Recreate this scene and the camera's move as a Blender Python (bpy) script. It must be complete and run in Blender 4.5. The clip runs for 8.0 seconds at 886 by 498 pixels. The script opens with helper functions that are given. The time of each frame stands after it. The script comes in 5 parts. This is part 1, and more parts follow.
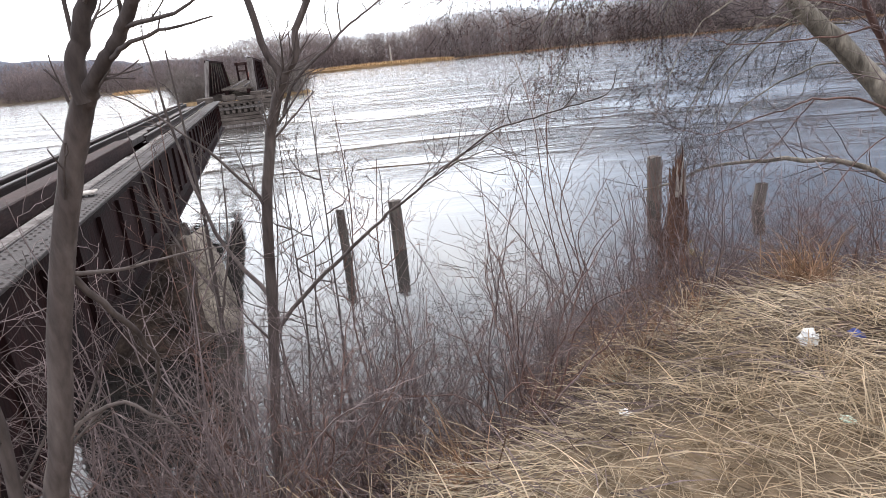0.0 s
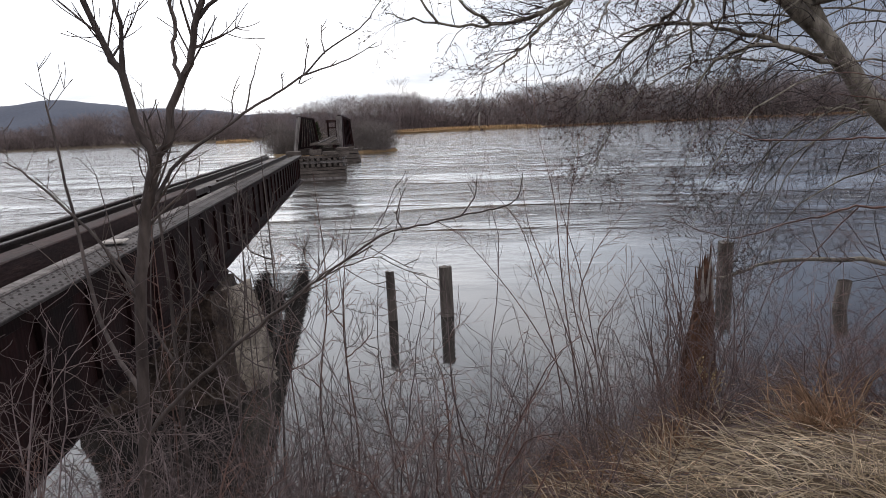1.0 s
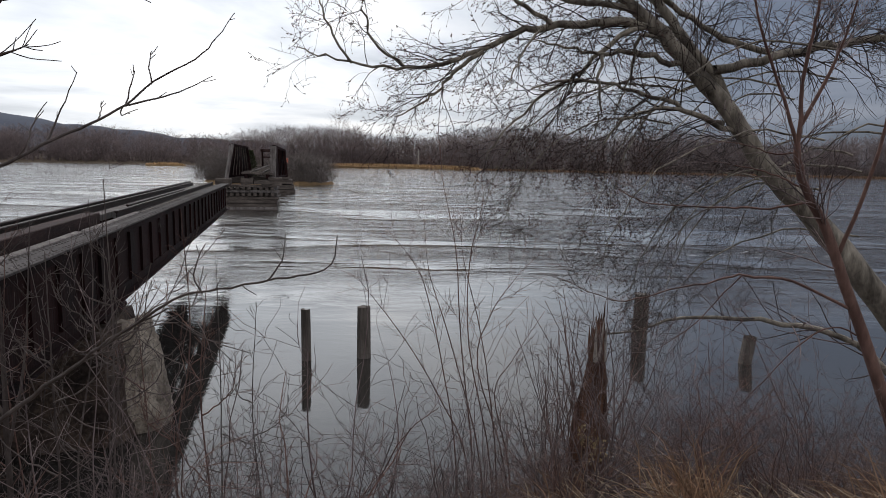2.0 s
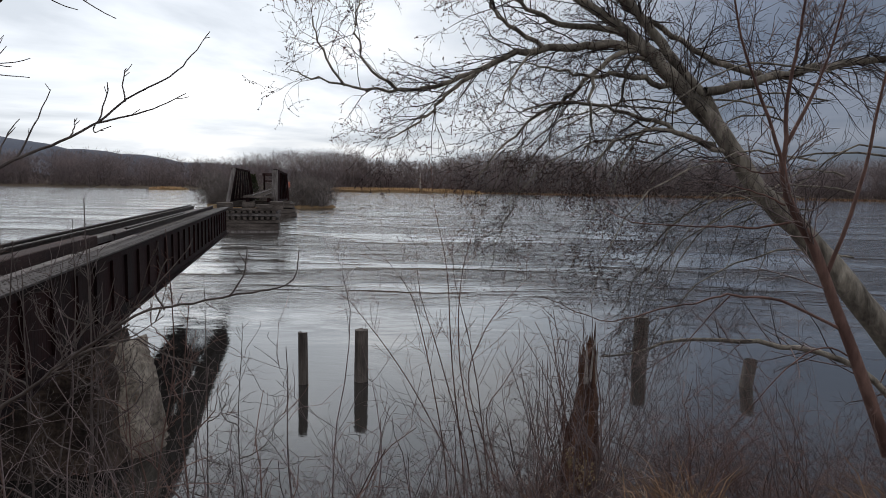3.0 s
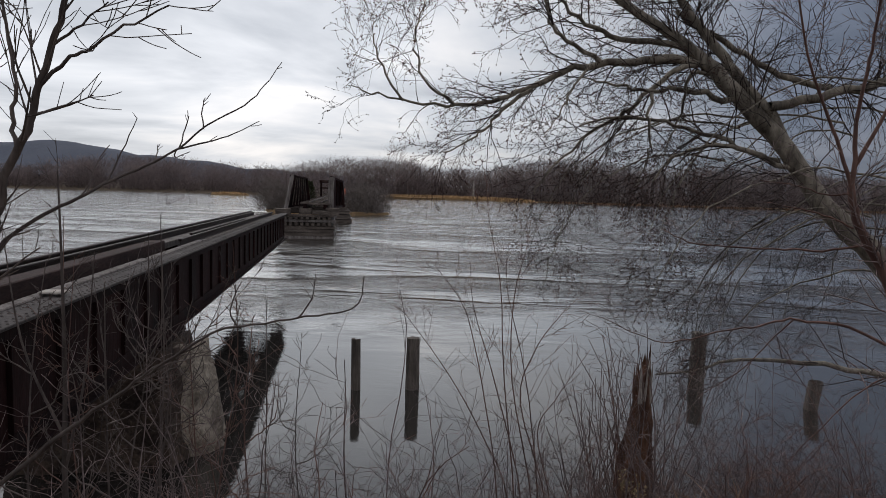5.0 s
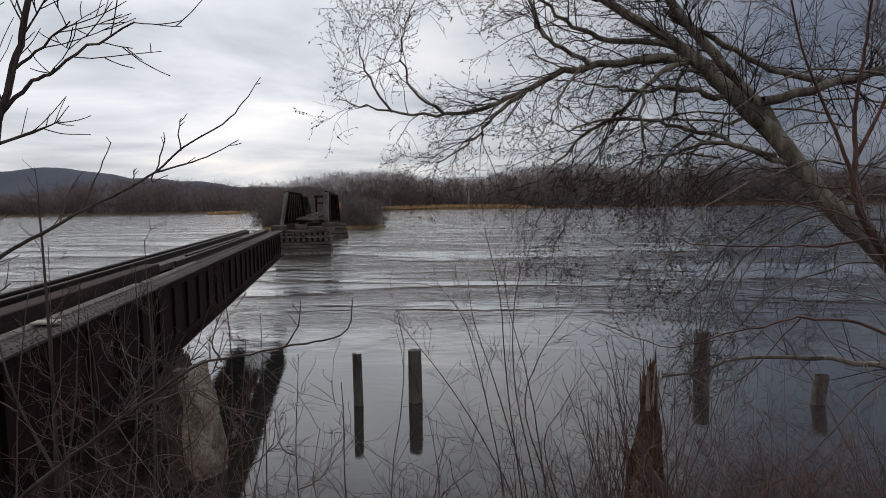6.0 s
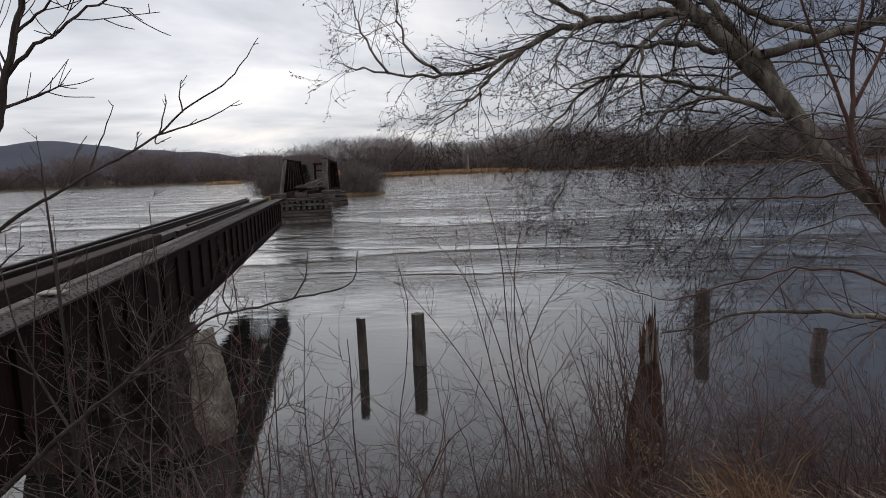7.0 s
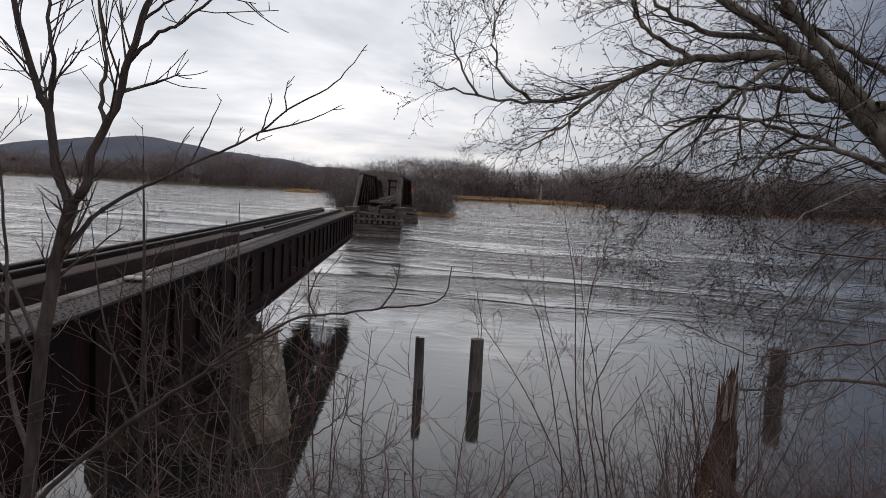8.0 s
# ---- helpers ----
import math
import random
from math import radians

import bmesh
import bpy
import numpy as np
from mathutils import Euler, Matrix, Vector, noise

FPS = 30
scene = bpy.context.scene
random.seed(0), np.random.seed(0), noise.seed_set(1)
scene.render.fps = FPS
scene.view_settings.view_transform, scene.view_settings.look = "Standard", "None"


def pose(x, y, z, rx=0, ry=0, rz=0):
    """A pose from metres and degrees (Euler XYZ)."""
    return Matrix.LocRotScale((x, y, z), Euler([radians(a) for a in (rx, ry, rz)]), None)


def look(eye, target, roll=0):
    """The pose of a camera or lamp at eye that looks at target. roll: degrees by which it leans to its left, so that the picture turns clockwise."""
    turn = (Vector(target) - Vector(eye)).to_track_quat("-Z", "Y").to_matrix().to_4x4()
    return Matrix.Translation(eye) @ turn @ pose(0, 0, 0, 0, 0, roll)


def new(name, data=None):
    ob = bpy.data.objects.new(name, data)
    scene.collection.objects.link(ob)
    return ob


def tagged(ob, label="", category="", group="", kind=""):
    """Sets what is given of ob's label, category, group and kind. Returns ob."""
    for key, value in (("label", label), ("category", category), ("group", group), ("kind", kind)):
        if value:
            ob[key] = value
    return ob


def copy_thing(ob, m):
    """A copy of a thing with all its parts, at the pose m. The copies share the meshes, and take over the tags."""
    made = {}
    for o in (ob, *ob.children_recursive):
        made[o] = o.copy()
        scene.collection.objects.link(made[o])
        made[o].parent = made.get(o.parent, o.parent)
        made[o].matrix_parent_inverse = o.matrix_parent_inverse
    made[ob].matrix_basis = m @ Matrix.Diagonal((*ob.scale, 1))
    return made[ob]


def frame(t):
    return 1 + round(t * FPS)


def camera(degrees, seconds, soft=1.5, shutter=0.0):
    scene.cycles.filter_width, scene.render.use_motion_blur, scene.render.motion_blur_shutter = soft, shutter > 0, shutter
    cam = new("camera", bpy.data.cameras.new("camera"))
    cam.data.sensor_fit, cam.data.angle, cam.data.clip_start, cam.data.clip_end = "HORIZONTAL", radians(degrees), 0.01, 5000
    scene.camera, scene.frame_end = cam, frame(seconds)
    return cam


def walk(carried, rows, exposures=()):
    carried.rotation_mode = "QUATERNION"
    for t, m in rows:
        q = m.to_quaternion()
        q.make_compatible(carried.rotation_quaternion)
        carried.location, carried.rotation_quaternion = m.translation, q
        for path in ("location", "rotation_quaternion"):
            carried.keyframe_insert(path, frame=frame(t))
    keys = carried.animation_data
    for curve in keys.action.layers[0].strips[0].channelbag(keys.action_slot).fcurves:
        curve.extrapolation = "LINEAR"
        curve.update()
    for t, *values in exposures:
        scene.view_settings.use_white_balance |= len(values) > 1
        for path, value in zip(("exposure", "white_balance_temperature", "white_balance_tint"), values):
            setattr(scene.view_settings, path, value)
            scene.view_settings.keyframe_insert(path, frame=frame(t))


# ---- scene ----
cam = camera(70.0, 8.0, soft=0.7)
PATH = [
    (0, (-0.068, 0.403, 4.137), (-0.169, 2.313, 3.551), -5.8),
    (0.2, (0.087, 0.501, 4.169), (-0.001, 2.444, 3.702), -4.0),
    (0.5, (0.233, 0.665, 4.161), (0.161, 2.615, 3.722), -1.3),
    (1, (0.465, 0.8, 4.173), (0.137, 2.735, 3.791), -2.6),
    (1.5, (0.615, 0.933, 4.166), (0.352, 2.888, 3.837), -0.3),
    (1.7, (0.658, 1.034, 4.192), (0.52, 3.009, 3.902), 0.5),
    (2.8, (0.819, 1.057, 4.221), (0.688, 3.039, 3.98), 2.1),
    (3, (0.804, 1.065, 4.19), (0.673, 3.051, 3.996), 1.1),
    (3.5, (0.813, 1.076, 4.19), (0.664, 3.063, 4.027), 0.7),
    (4, (0.814, 1.086, 4.199), (0.636, 3.069, 4.018), 1.7),
    (4.5, (0.793, 1.014, 4.249), (0.567, 2.98, 3.963), 4.5),
    (4.7, (0.793, 1.006, 4.241), (0.535, 2.975, 4.001), 3.2),
    (5.8, (0.786, 1.093, 4.25), (0.482, 3.065, 4.121), 0.1),
    (6, (0.791, 1.106, 4.252), (0.502, 3.079, 4.108), -0.9),
    (6.5, (0.782, 1.106, 4.233), (0.54, 3.081, 4.025), -1.1),
    (7, (0.796, 1.061, 4.224), (0.503, 3.023, 3.971), -2.2),
    (7.5, (0.752, 1.09, 4.215), (0.345, 3.03, 3.95), -0.2),
    (8, (0.714, 1.113, 4.204), (0.219, 3.042, 4.027), 3.2),
]

EXPOSURES = [(0, 1.75, 6600, 13), (0.5, 1.35, 6600, 13), (1.0, 0.72, 6650, 14), (1.5, 0.42, 6650, 13), (3.0, 0.22, 6550, 11), (4.0, 0.06, 6600, 12), (6.0, -0.12, 6680, 13), (8.0, 0.0, 6750, 14)]
walk(cam, [(t, look(eye, target, roll)) for t, eye, target, roll in PATH], EXPOSURES)

# ---- world: overcast sky with cloud layers ----
world = bpy.data.worlds.new("overcast_sky")
scene.world = world
world.use_nodes = True
wt = world.node_tree
wt.nodes.clear()


def wnode(kind, **props):
    n = wt.nodes.new(kind)
    for key, value in props.items():
        if key == "blend_type":
            n.blend_type = value
        elif key == "operation":
            n.operation = value
        elif key == "data_type":
            n.data_type = value
    return n


SUN_EL, SUN_AZ = radians(56), radians(-35)
sky = wt.nodes.new("ShaderNodeTexSky")
sky.sky_type = "NISHITA"
sky.sun_disc = False
sky.sun_elevation = SUN_EL
sky.sun_rotation = SUN_AZ
sky_low = wt.nodes.new("ShaderNodeVectorMath")
sky_low.operation = "SCALE"
sky_low.inputs["Scale"].default_value = 0.055
wt.links.new(sky.outputs["Color"], sky_low.inputs[0])
coord = wt.nodes.new("ShaderNodeTexCoord")
split = wt.nodes.new("ShaderNodeSeparateXYZ")
wt.links.new(coord.outputs["Generated"], split.inputs[0])
# the cloud deck is a flat layer: direction over height gives its plan
lift = wnode("ShaderNodeMath", operation="MAXIMUM")
wt.links.new(split.outputs["Z"], lift.inputs[0])
lift.inputs[1].default_value = 0.0
lifted = wnode("ShaderNodeMath", operation="ADD")
wt.links.new(lift.outputs[0], lifted.inputs[0])
lifted.inputs[1].default_value = 0.10
plan = wt.nodes.new("ShaderNodeCombineXYZ")
for n, axis in enumerate("XY"):
    div = wnode("ShaderNodeMath", operation="DIVIDE")
    wt.links.new(split.outputs[axis], div.inputs[0])
    wt.links.new(lifted.outputs[0], div.inputs[1])
    wt.links.new(div.outputs[0], plan.inputs[n])
clouds = wt.nodes.new("ShaderNodeTexNoise")
clouds.inputs["Scale"].default_value = 0.62
clouds.inputs["Detail"].default_value = 7
clouds.inputs["Roughness"].default_value = 0.52
clouds.inputs["Distortion"].default_value = 0.35
wt.links.new(plan.outputs[0], clouds.inputs["Vector"])
cloud_ramp = wt.nodes.new("ShaderNodeValToRGB")
cr = cloud_ramp.color_ramp
cr.elements[0].position, cr.elements[0].color = 0.36, (0.47, 0.51, 0.56, 1)
cr.elements[1].position, cr.elements[1].color = 0.66, (1.0, 1.0, 1.0, 1)
mid = cr.elements.new(0.50)
mid.color = (0.70, 0.74, 0.79, 1)
wt.links.new(clouds.outputs["Fac"], cloud_ramp.inputs["Fac"])
# thinner and brighter towards the hidden sun, heavier to the east
glow = wt.nodes.new("ShaderNodeVectorMath")
glow.operation = "DOT_PRODUCT"
wt.links.new(coord.outputs["Generated"], glow.inputs[0])
glow.inputs[1].default_value = (-0.60, 0.79, 0.10)
glow_ramp = wt.nodes.new("ShaderNodeValToRGB")
gr = glow_ramp.color_ramp
gr.elements[0].position, gr.elements[0].color = 0.0, (0.62, 0.62, 0.64, 1)
gr.elements[1].position, gr.elements[1].color = 0.99, (1.34, 1.34, 1.33, 1)
for at, col in ((0.30, (0.22, 0.245, 0.30, 1)), (0.55, (0.25, 0.28, 0.345, 1)), (0.80, (0.86, 0.88, 0.90, 1))):
    gr.elements.new(at).color = col
wt.links.new(glow.outputs["Value"], glow_ramp.inputs["Fac"])
deck = wnode("ShaderNodeMix", data_type="RGBA", blend_type="MULTIPLY")
deck.inputs["Factor"].default_value = 1.0
wt.links.new(cloud_ramp.outputs["Color"], deck.inputs[6])
wt.links.new(glow_ramp.outputs["Color"], deck.inputs[7])
# an overcast deck is dull near the horizon and brightest high up
height_ramp = wt.nodes.new("ShaderNodeValToRGB")
hr = height_ramp.color_ramp
hr.elements[0].position, hr.elements[0].color = 0.0, (0.88, 0.88, 0.88, 1)
hr.elements[1].position, hr.elements[1].color = 0.60, (1.22, 1.22, 1.22, 1)
for at, v in ((0.06, 0.84), (0.11, 0.98), (0.24, 1.06), (0.34, 1.12)):
    hr.elements.new(at).color = (v, v, v, 1)
wt.links.new(split.outputs["Z"], height_ramp.inputs["Fac"])
deck_scaled = wt.nodes.new("ShaderNodeVectorMath")
deck_scaled.operation = "MULTIPLY"
wt.links.new(height_ramp.outputs["Color"], deck_scaled.inputs[1])
wt.links.new(deck.outputs[2], deck_scaled.inputs[0])
cover = wnode("ShaderNodeMix", data_type="RGBA", blend_type="MIX")
cover.inputs["Factor"].default_value = 0.9
wt.links.new(sky_low.outputs[0], cover.inputs[6])
wt.links.new(deck_scaled.outputs[0], cover.inputs[7])
back = wt.nodes.new("ShaderNodeBackground")
back.inputs["Strength"].default_value = 1.0
wt.links.new(cover.outputs[2], back.inputs["Color"])
wout = wt.nodes.new("ShaderNodeOutputWorld")
wt.links.new(back.outputs[0], wout.inputs["Surface"])

sun = new("sun", bpy.data.lights.new("sun", "SUN"))
sun.data.energy = 0.8
sun.data.angle = radians(25)
sun.data.color = (1.0, 0.96, 0.90)
sun.matrix_world = look((-34, 49, 89), (0, 0, 0))


# ---- materials ----
def material(name, stops, scale=4.0, detail=8.0, rough=0.85, bump=0.4, metal=0.0, stretch=(1, 1, 1), grain=40.0, vary=0.25, spec=0.3, island=False, dist=0.02, through_light=0.0):
    """A two-scale noise surface: broad patches run through the colour stops, fine grain gives relief."""
    m = bpy.data.materials.new(name)
    m.use_nodes = True
    t = m.node_tree
    b = t.nodes["Principled BSDF"]
    b.inputs["Metallic"].default_value = metal
    b.inputs["Specular IOR Level"].default_value = spec
    c = t.nodes.new("ShaderNodeTexCoord")
    mp = t.nodes.new("ShaderNodeMapping")
    mp.inputs["Scale"].default_value = stretch
    t.links.new(c.outputs["Object"], mp.inputs["Vector"])
    info = t.nodes.new("ShaderNodeObjectInfo")
    shift = t.nodes.new("ShaderNodeVectorMath")
    shift.operation = "ADD"
    t.links.new(mp.outputs[0], shift.inputs[0])
    far = t.nodes.new("ShaderNodeMath")
    far.operation = "MULTIPLY"
    far.inputs[1].default_value = 57.0
    t.links.new(info.outputs["Random"], far.inputs[0])
    t.links.new(far.outputs[0], shift.inputs[1])
    big = t.nodes.new("ShaderNodeTexNoise")
    big.inputs["Scale"].default_value, big.inputs["Detail"].default_value, big.inputs["Roughness"].default_value = scale, detail, 0.65
    t.links.new(shift.outputs[0], big.inputs["Vector"])
    fine = t.nodes.new("ShaderNodeTexNoise")
    fine.inputs["Scale"].default_value, fine.inputs["Detail"].default_value = grain, 4
    t.links.new(shift.outputs[0], fine.inputs["Vector"])
    ramp = t.nodes.new("ShaderNodeValToRGB")
    e = ramp.color_ramp.elements
    lo, hi = 0.32, 0.68
    for n, col in enumerate(stops):
        at = lo + (hi - lo) * n / max(1, len(stops) - 1)
        el = e[0] if n == 0 else e[1] if n == len(stops) - 1 else e.new(at)
        el.position, el.color = at, (*col, 1)
    t.links.new(big.outputs["Fac"], ramp.inputs["Fac"])
    # fine grain and piece-to-piece variation of brightness
    val = t.nodes.new("ShaderNodeMapRange")
    val.inputs["To Min"].default_value, val.inputs["To Max"].default_value = 1 - vary, 1 + vary
    val.inputs["From Min"].default_value, val.inputs["From Max"].default_value = 0.3, 0.7
    t.links.new(fine.outputs["Fac"], val.inputs["Value"])
    hsv = t.nodes.new("ShaderNodeHueSaturation")
    t.links.new(ramp.outputs["Color"], hsv.inputs["Color"])
    rnd = t.nodes.new("ShaderNodeMapRange")
    rnd.inputs["To Min"].default_value, rnd.inputs["To Max"].default_value = 1 - 1.6 * vary, 1 + 1.6 * vary
    if island:
        geo = t.nodes.new("ShaderNodeNewGeometry")
        t.links.new(geo.outputs["Random Per Island"], rnd.inputs["Value"])
    else:
        rnd.inputs["To Min"].default_value, rnd.inputs["To Max"].default_value = 1 - vary * 0.5, 1 + vary * 0.5
        t.links.new(info.outputs["Random"], rnd.inputs["Value"])
    both = t.nodes.new("ShaderNodeMath")
    both.operation = "MULTIPLY"
    t.links.new(val.outputs[0], both.inputs[0])
    t.links.new(rnd.outputs[0], both.inputs[1])
    t.links.new(both.outputs[0], hsv.inputs["Value"])
    t.links.new(hsv.outputs[0], b.inputs["Base Color"])
    rr = t.nodes.new("ShaderNodeMapRange")
    rr.inputs["To Min"].default_value, rr.inputs["To Max"].default_value = max(0.05, rough - 0.12), min(1, rough + 0.12)
    t.links.new(big.outputs["Fac"], rr.inputs["Value"])
    t.links.new(rr.outputs[0], b.inputs["Roughness"])
    if bump:
        mixh = t.nodes.new("ShaderNodeMath")
        mixh.operation = "ADD"
        t.links.new(big.outputs["Fac"], mixh.inputs[0])
        t.links.new(fine.outputs["Fac"], mixh.inputs[1])
        bp = t.nodes.new("ShaderNodeBump")
        bp.inputs["Strength"].default_value, bp.inputs["Distance"].default_value = bump, dist
        t.links.new(mixh.outputs[0], bp.inputs["Height"])
        t.links.new(bp.outputs[0], b.inputs["Normal"])
    if through_light:
        thin = t.nodes.new("ShaderNodeBsdfTranslucent")
        t.links.new(hsv.outputs[0], thin.inputs["Color"])
        mixs = t.nodes.new("ShaderNodeMixShader")
        mixs.inputs[0].default_value = through_light
        t.links.new(b.outputs[0], mixs.inputs[1])
        t.links.new(thin.outputs[0], mixs.inputs[2])
        t.links.new(mixs.outputs[0], t.nodes["Material Output"].inputs["Surface"])
    return m


M_GROUND = material("bank_soil", [(0.03, 0.021, 0.017), (0.085, 0.06, 0.045), (0.17, 0.125, 0.08)], scale=0.9, grain=14, bump=0.8, dist=0.05)
M_STRAW = material("dry_straw", [(0.33, 0.245, 0.16), (0.55, 0.435, 0.3), (0.7, 0.59, 0.44)], scale=1.6, grain=9, bump=0, vary=0.3, island=True, rough=0.8, through_light=0.4)
M_STRAW_RED = material("dry_rust_grass", [(0.14, 0.072, 0.045), (0.25, 0.145, 0.09), (0.36, 0.235, 0.15)], scale=1.6, grain=9, bump=0, vary=0.3, island=True, rough=0.8, through_light=0.35)
M_BARK = material("grey_brown_bark", [(0.045, 0.036, 0.028), (0.125, 0.102, 0.077), (0.24, 0.205, 0.16), (0.36, 0.32, 0.26)], scale=5, grain=30, stretch=(1, 1, 0.3), bump=0.7, vary=0.3)
M_TWIG = material("dark_twig_bark", [(0.022, 0.016, 0.015), (0.058, 0.042, 0.037)], scale=6, grain=30, bump=0.2, vary=0.3, island=True)
M_SAPLING = material("smooth_grey_sapling_bark", [(0.042, 0.031, 0.028), (0.085, 0.066, 0.060), (0.15, 0.122, 0.11)], scale=9, grain=60, stretch=(1, 1, 0.25), bump=0.35, vary=0.25)
M_SHRUB = material("purple_grey_brush_bark", [(0.042, 0.028, 0.028), (0.115, 0.080, 0.079), (0.25, 0.194, 0.185)], scale=3, grain=30, bump=0.2, vary=0.35, island=True)
M_REDTWIG = material("red_brown_sapling_bark", [(0.06, 0.03, 0.026), (0.13, 0.07, 0.058), (0.21, 0.125, 0.1)], scale=6, grain=40, stretch=(1, 1, 0.3), bump=0.3, vary=0.25)
# rust tones lowered to near-black; the shade of the backlit girder side is included
M_STEEL = material("rusted_shaded_steel", [(0.0045, 0.002, 0.0022), (0.010, 0.0040, 0.0044), (0.028, 0.0105, 0.0098)], scale=1.3, grain=25, stretch=(1, 1, 0.25), bump=0.35, rough=0.8, vary=0.3, spec=0.12)
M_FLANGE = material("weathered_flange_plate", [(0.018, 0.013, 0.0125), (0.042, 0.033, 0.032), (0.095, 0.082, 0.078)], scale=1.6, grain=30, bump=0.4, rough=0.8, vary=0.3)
M_RAIL = material("dark_rusty_rail", [(0.016, 0.010, 0.009), (0.04, 0.022, 0.018)], scale=3, grain=30, bump=0.2, rough=0.6)
M_TIMBER = material("weathered_dark_timber", [(0.035, 0.026, 0.022), (0.085, 0.066, 0.056), (0.15, 0.125, 0.108)], scale=2.2, grain=22, stretch=(0.35, 1.6, 1.6), bump=0.6, vary=0.35)
M_TIMBER_RED = material("red_brown_creosote_timber", [(0.016, 0.008, 0.007), (0.036, 0.018, 0.0155), (0.062, 0.034, 0.030)], scale=1.8, grain=24, stretch=(1.5, 0.3, 1.5), bump=0.5, vary=0.3)
M_PALE = material("pale_weathered_plank", [(0.24, 0.205, 0.175), (0.38, 0.345, 0.31), (0.48, 0.45, 0.41)], scale=2, grain=24, bump=0.5, vary=0.25)
M_POST = material("old_grey_pile_wood", [(0.045, 0.037, 0.032), (0.11, 0.092, 0.08), (0.2, 0.172, 0.15)], scale=3.2, grain=26, stretch=(2.2, 2.2, 0.22), bump=0.9, vary=0.3)
M_STUMP = material("rotten_red_brown_wood", [(0.03, 0.012, 0.009), (0.085, 0.034, 0.022), (0.2, 0.1, 0.058)], scale=5, grain=26, stretch=(2, 2, 0.3), bump=1.0, vary=0.35)
M_GREYWOOD = material("silver_grey_old_timber", [(0.075, 0.060, 0.055), (0.155, 0.135, 0.126), (0.25, 0.225, 0.21)], scale=2.5, grain=22, stretch=(1.6, 1.6, 0.35), bump=0.5, vary=0.3)
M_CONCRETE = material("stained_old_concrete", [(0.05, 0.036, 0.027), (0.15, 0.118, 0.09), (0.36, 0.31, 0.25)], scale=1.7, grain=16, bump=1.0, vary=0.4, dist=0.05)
# darker concrete for the shaft: stains plus the shade beneath the girders
M_STAINED_SHADED = material("stained_shaded_concrete", [(0.012, 0.008, 0.007), (0.032, 0.021, 0.016), (0.085, 0.06, 0.046)], scale=1.7, grain=16, bump=1.0, vary=0.4, dist=0.05)
# bark tones are lightened to carry the haze over the river
M_WOODS = material("hazed_bare_woods", [(0.125, 0.098, 0.094), (0.20, 0.158, 0.152), (0.28, 0.225, 0.215)], scale=0.05, grain=0.8, bump=0, vary=0.25, island=True, through_light=0.3)
M_REED = material("golden_dry_reed", [(0.36, 0.22, 0.11), (0.5, 0.33, 0.17), (0.62, 0.44, 0.25)], scale=0.2, grain=2, bump=0, vary=0.25, island=True, through_light=0.45)
# blue-grey air haze is mixed into the hill's own colour
M_HILL = material("hazed_wooded_hill", [(0.052, 0.064, 0.098), (0.074, 0.086, 0.118)], scale=0.02, grain=0.3, bump=0, vary=0.12)
M_ISLE = material("island_brush_twigs", [(0.1, 0.085, 0.078), (0.17, 0.145, 0.13), (0.24, 0.205, 0.185)], scale=0.3, grain=3, bump=0, vary=0.3, island=True)
M_BUD = material("red_brown_buds", [(0.05, 0.026, 0.022), (0.095, 0.052, 0.042)], scale=8, bump=0, vary=0.3, island=True)
M_LITTER = material("crumpled_white_plastic", [(0.62, 0.63, 0.62), (0.82, 0.82, 0.80)], scale=12, grain=50, bump=0.3, rough=0.5, vary=0.08)
M_BLUE = material("blue_printed_plastic", [(0.06, 0.08, 0.28), (0.16, 0.2, 0.45)], scale=30, grain=60, bump=0.1, rough=0.4)
M_MINT = material("pale_green_plastic", [(0.45, 0.60, 0.50), (0.62, 0.74, 0.64)], scale=20, grain=50, bump=0.1, rough=0.45, vary=0.1)
M_ORANGE = material("red_orange_paint", [(0.42, 0.10, 0.06), (0.55, 0.17, 0.10)], scale=3, grain=20, bump=0.1, rough=0.6)
M_WHITEP = material("white_paint", [(0.62, 0.60, 0.58), (0.78, 0.77, 0.75)], scale=3, grain=20, bump=0.1, rough=0.6, vary=0.1)
M_EVERGREEN = material("dark_evergreen", [(0.030, 0.036, 0.018), (0.065, 0.07, 0.032)], scale=1, grain=5, bump=0, vary=0.3, island=True)
M_MOSS = material("pale_seed_heads", [(0.26, 0.19, 0.10), (0.42, 0.32, 0.17)], scale=6, bump=0, vary=0.3, island=True)


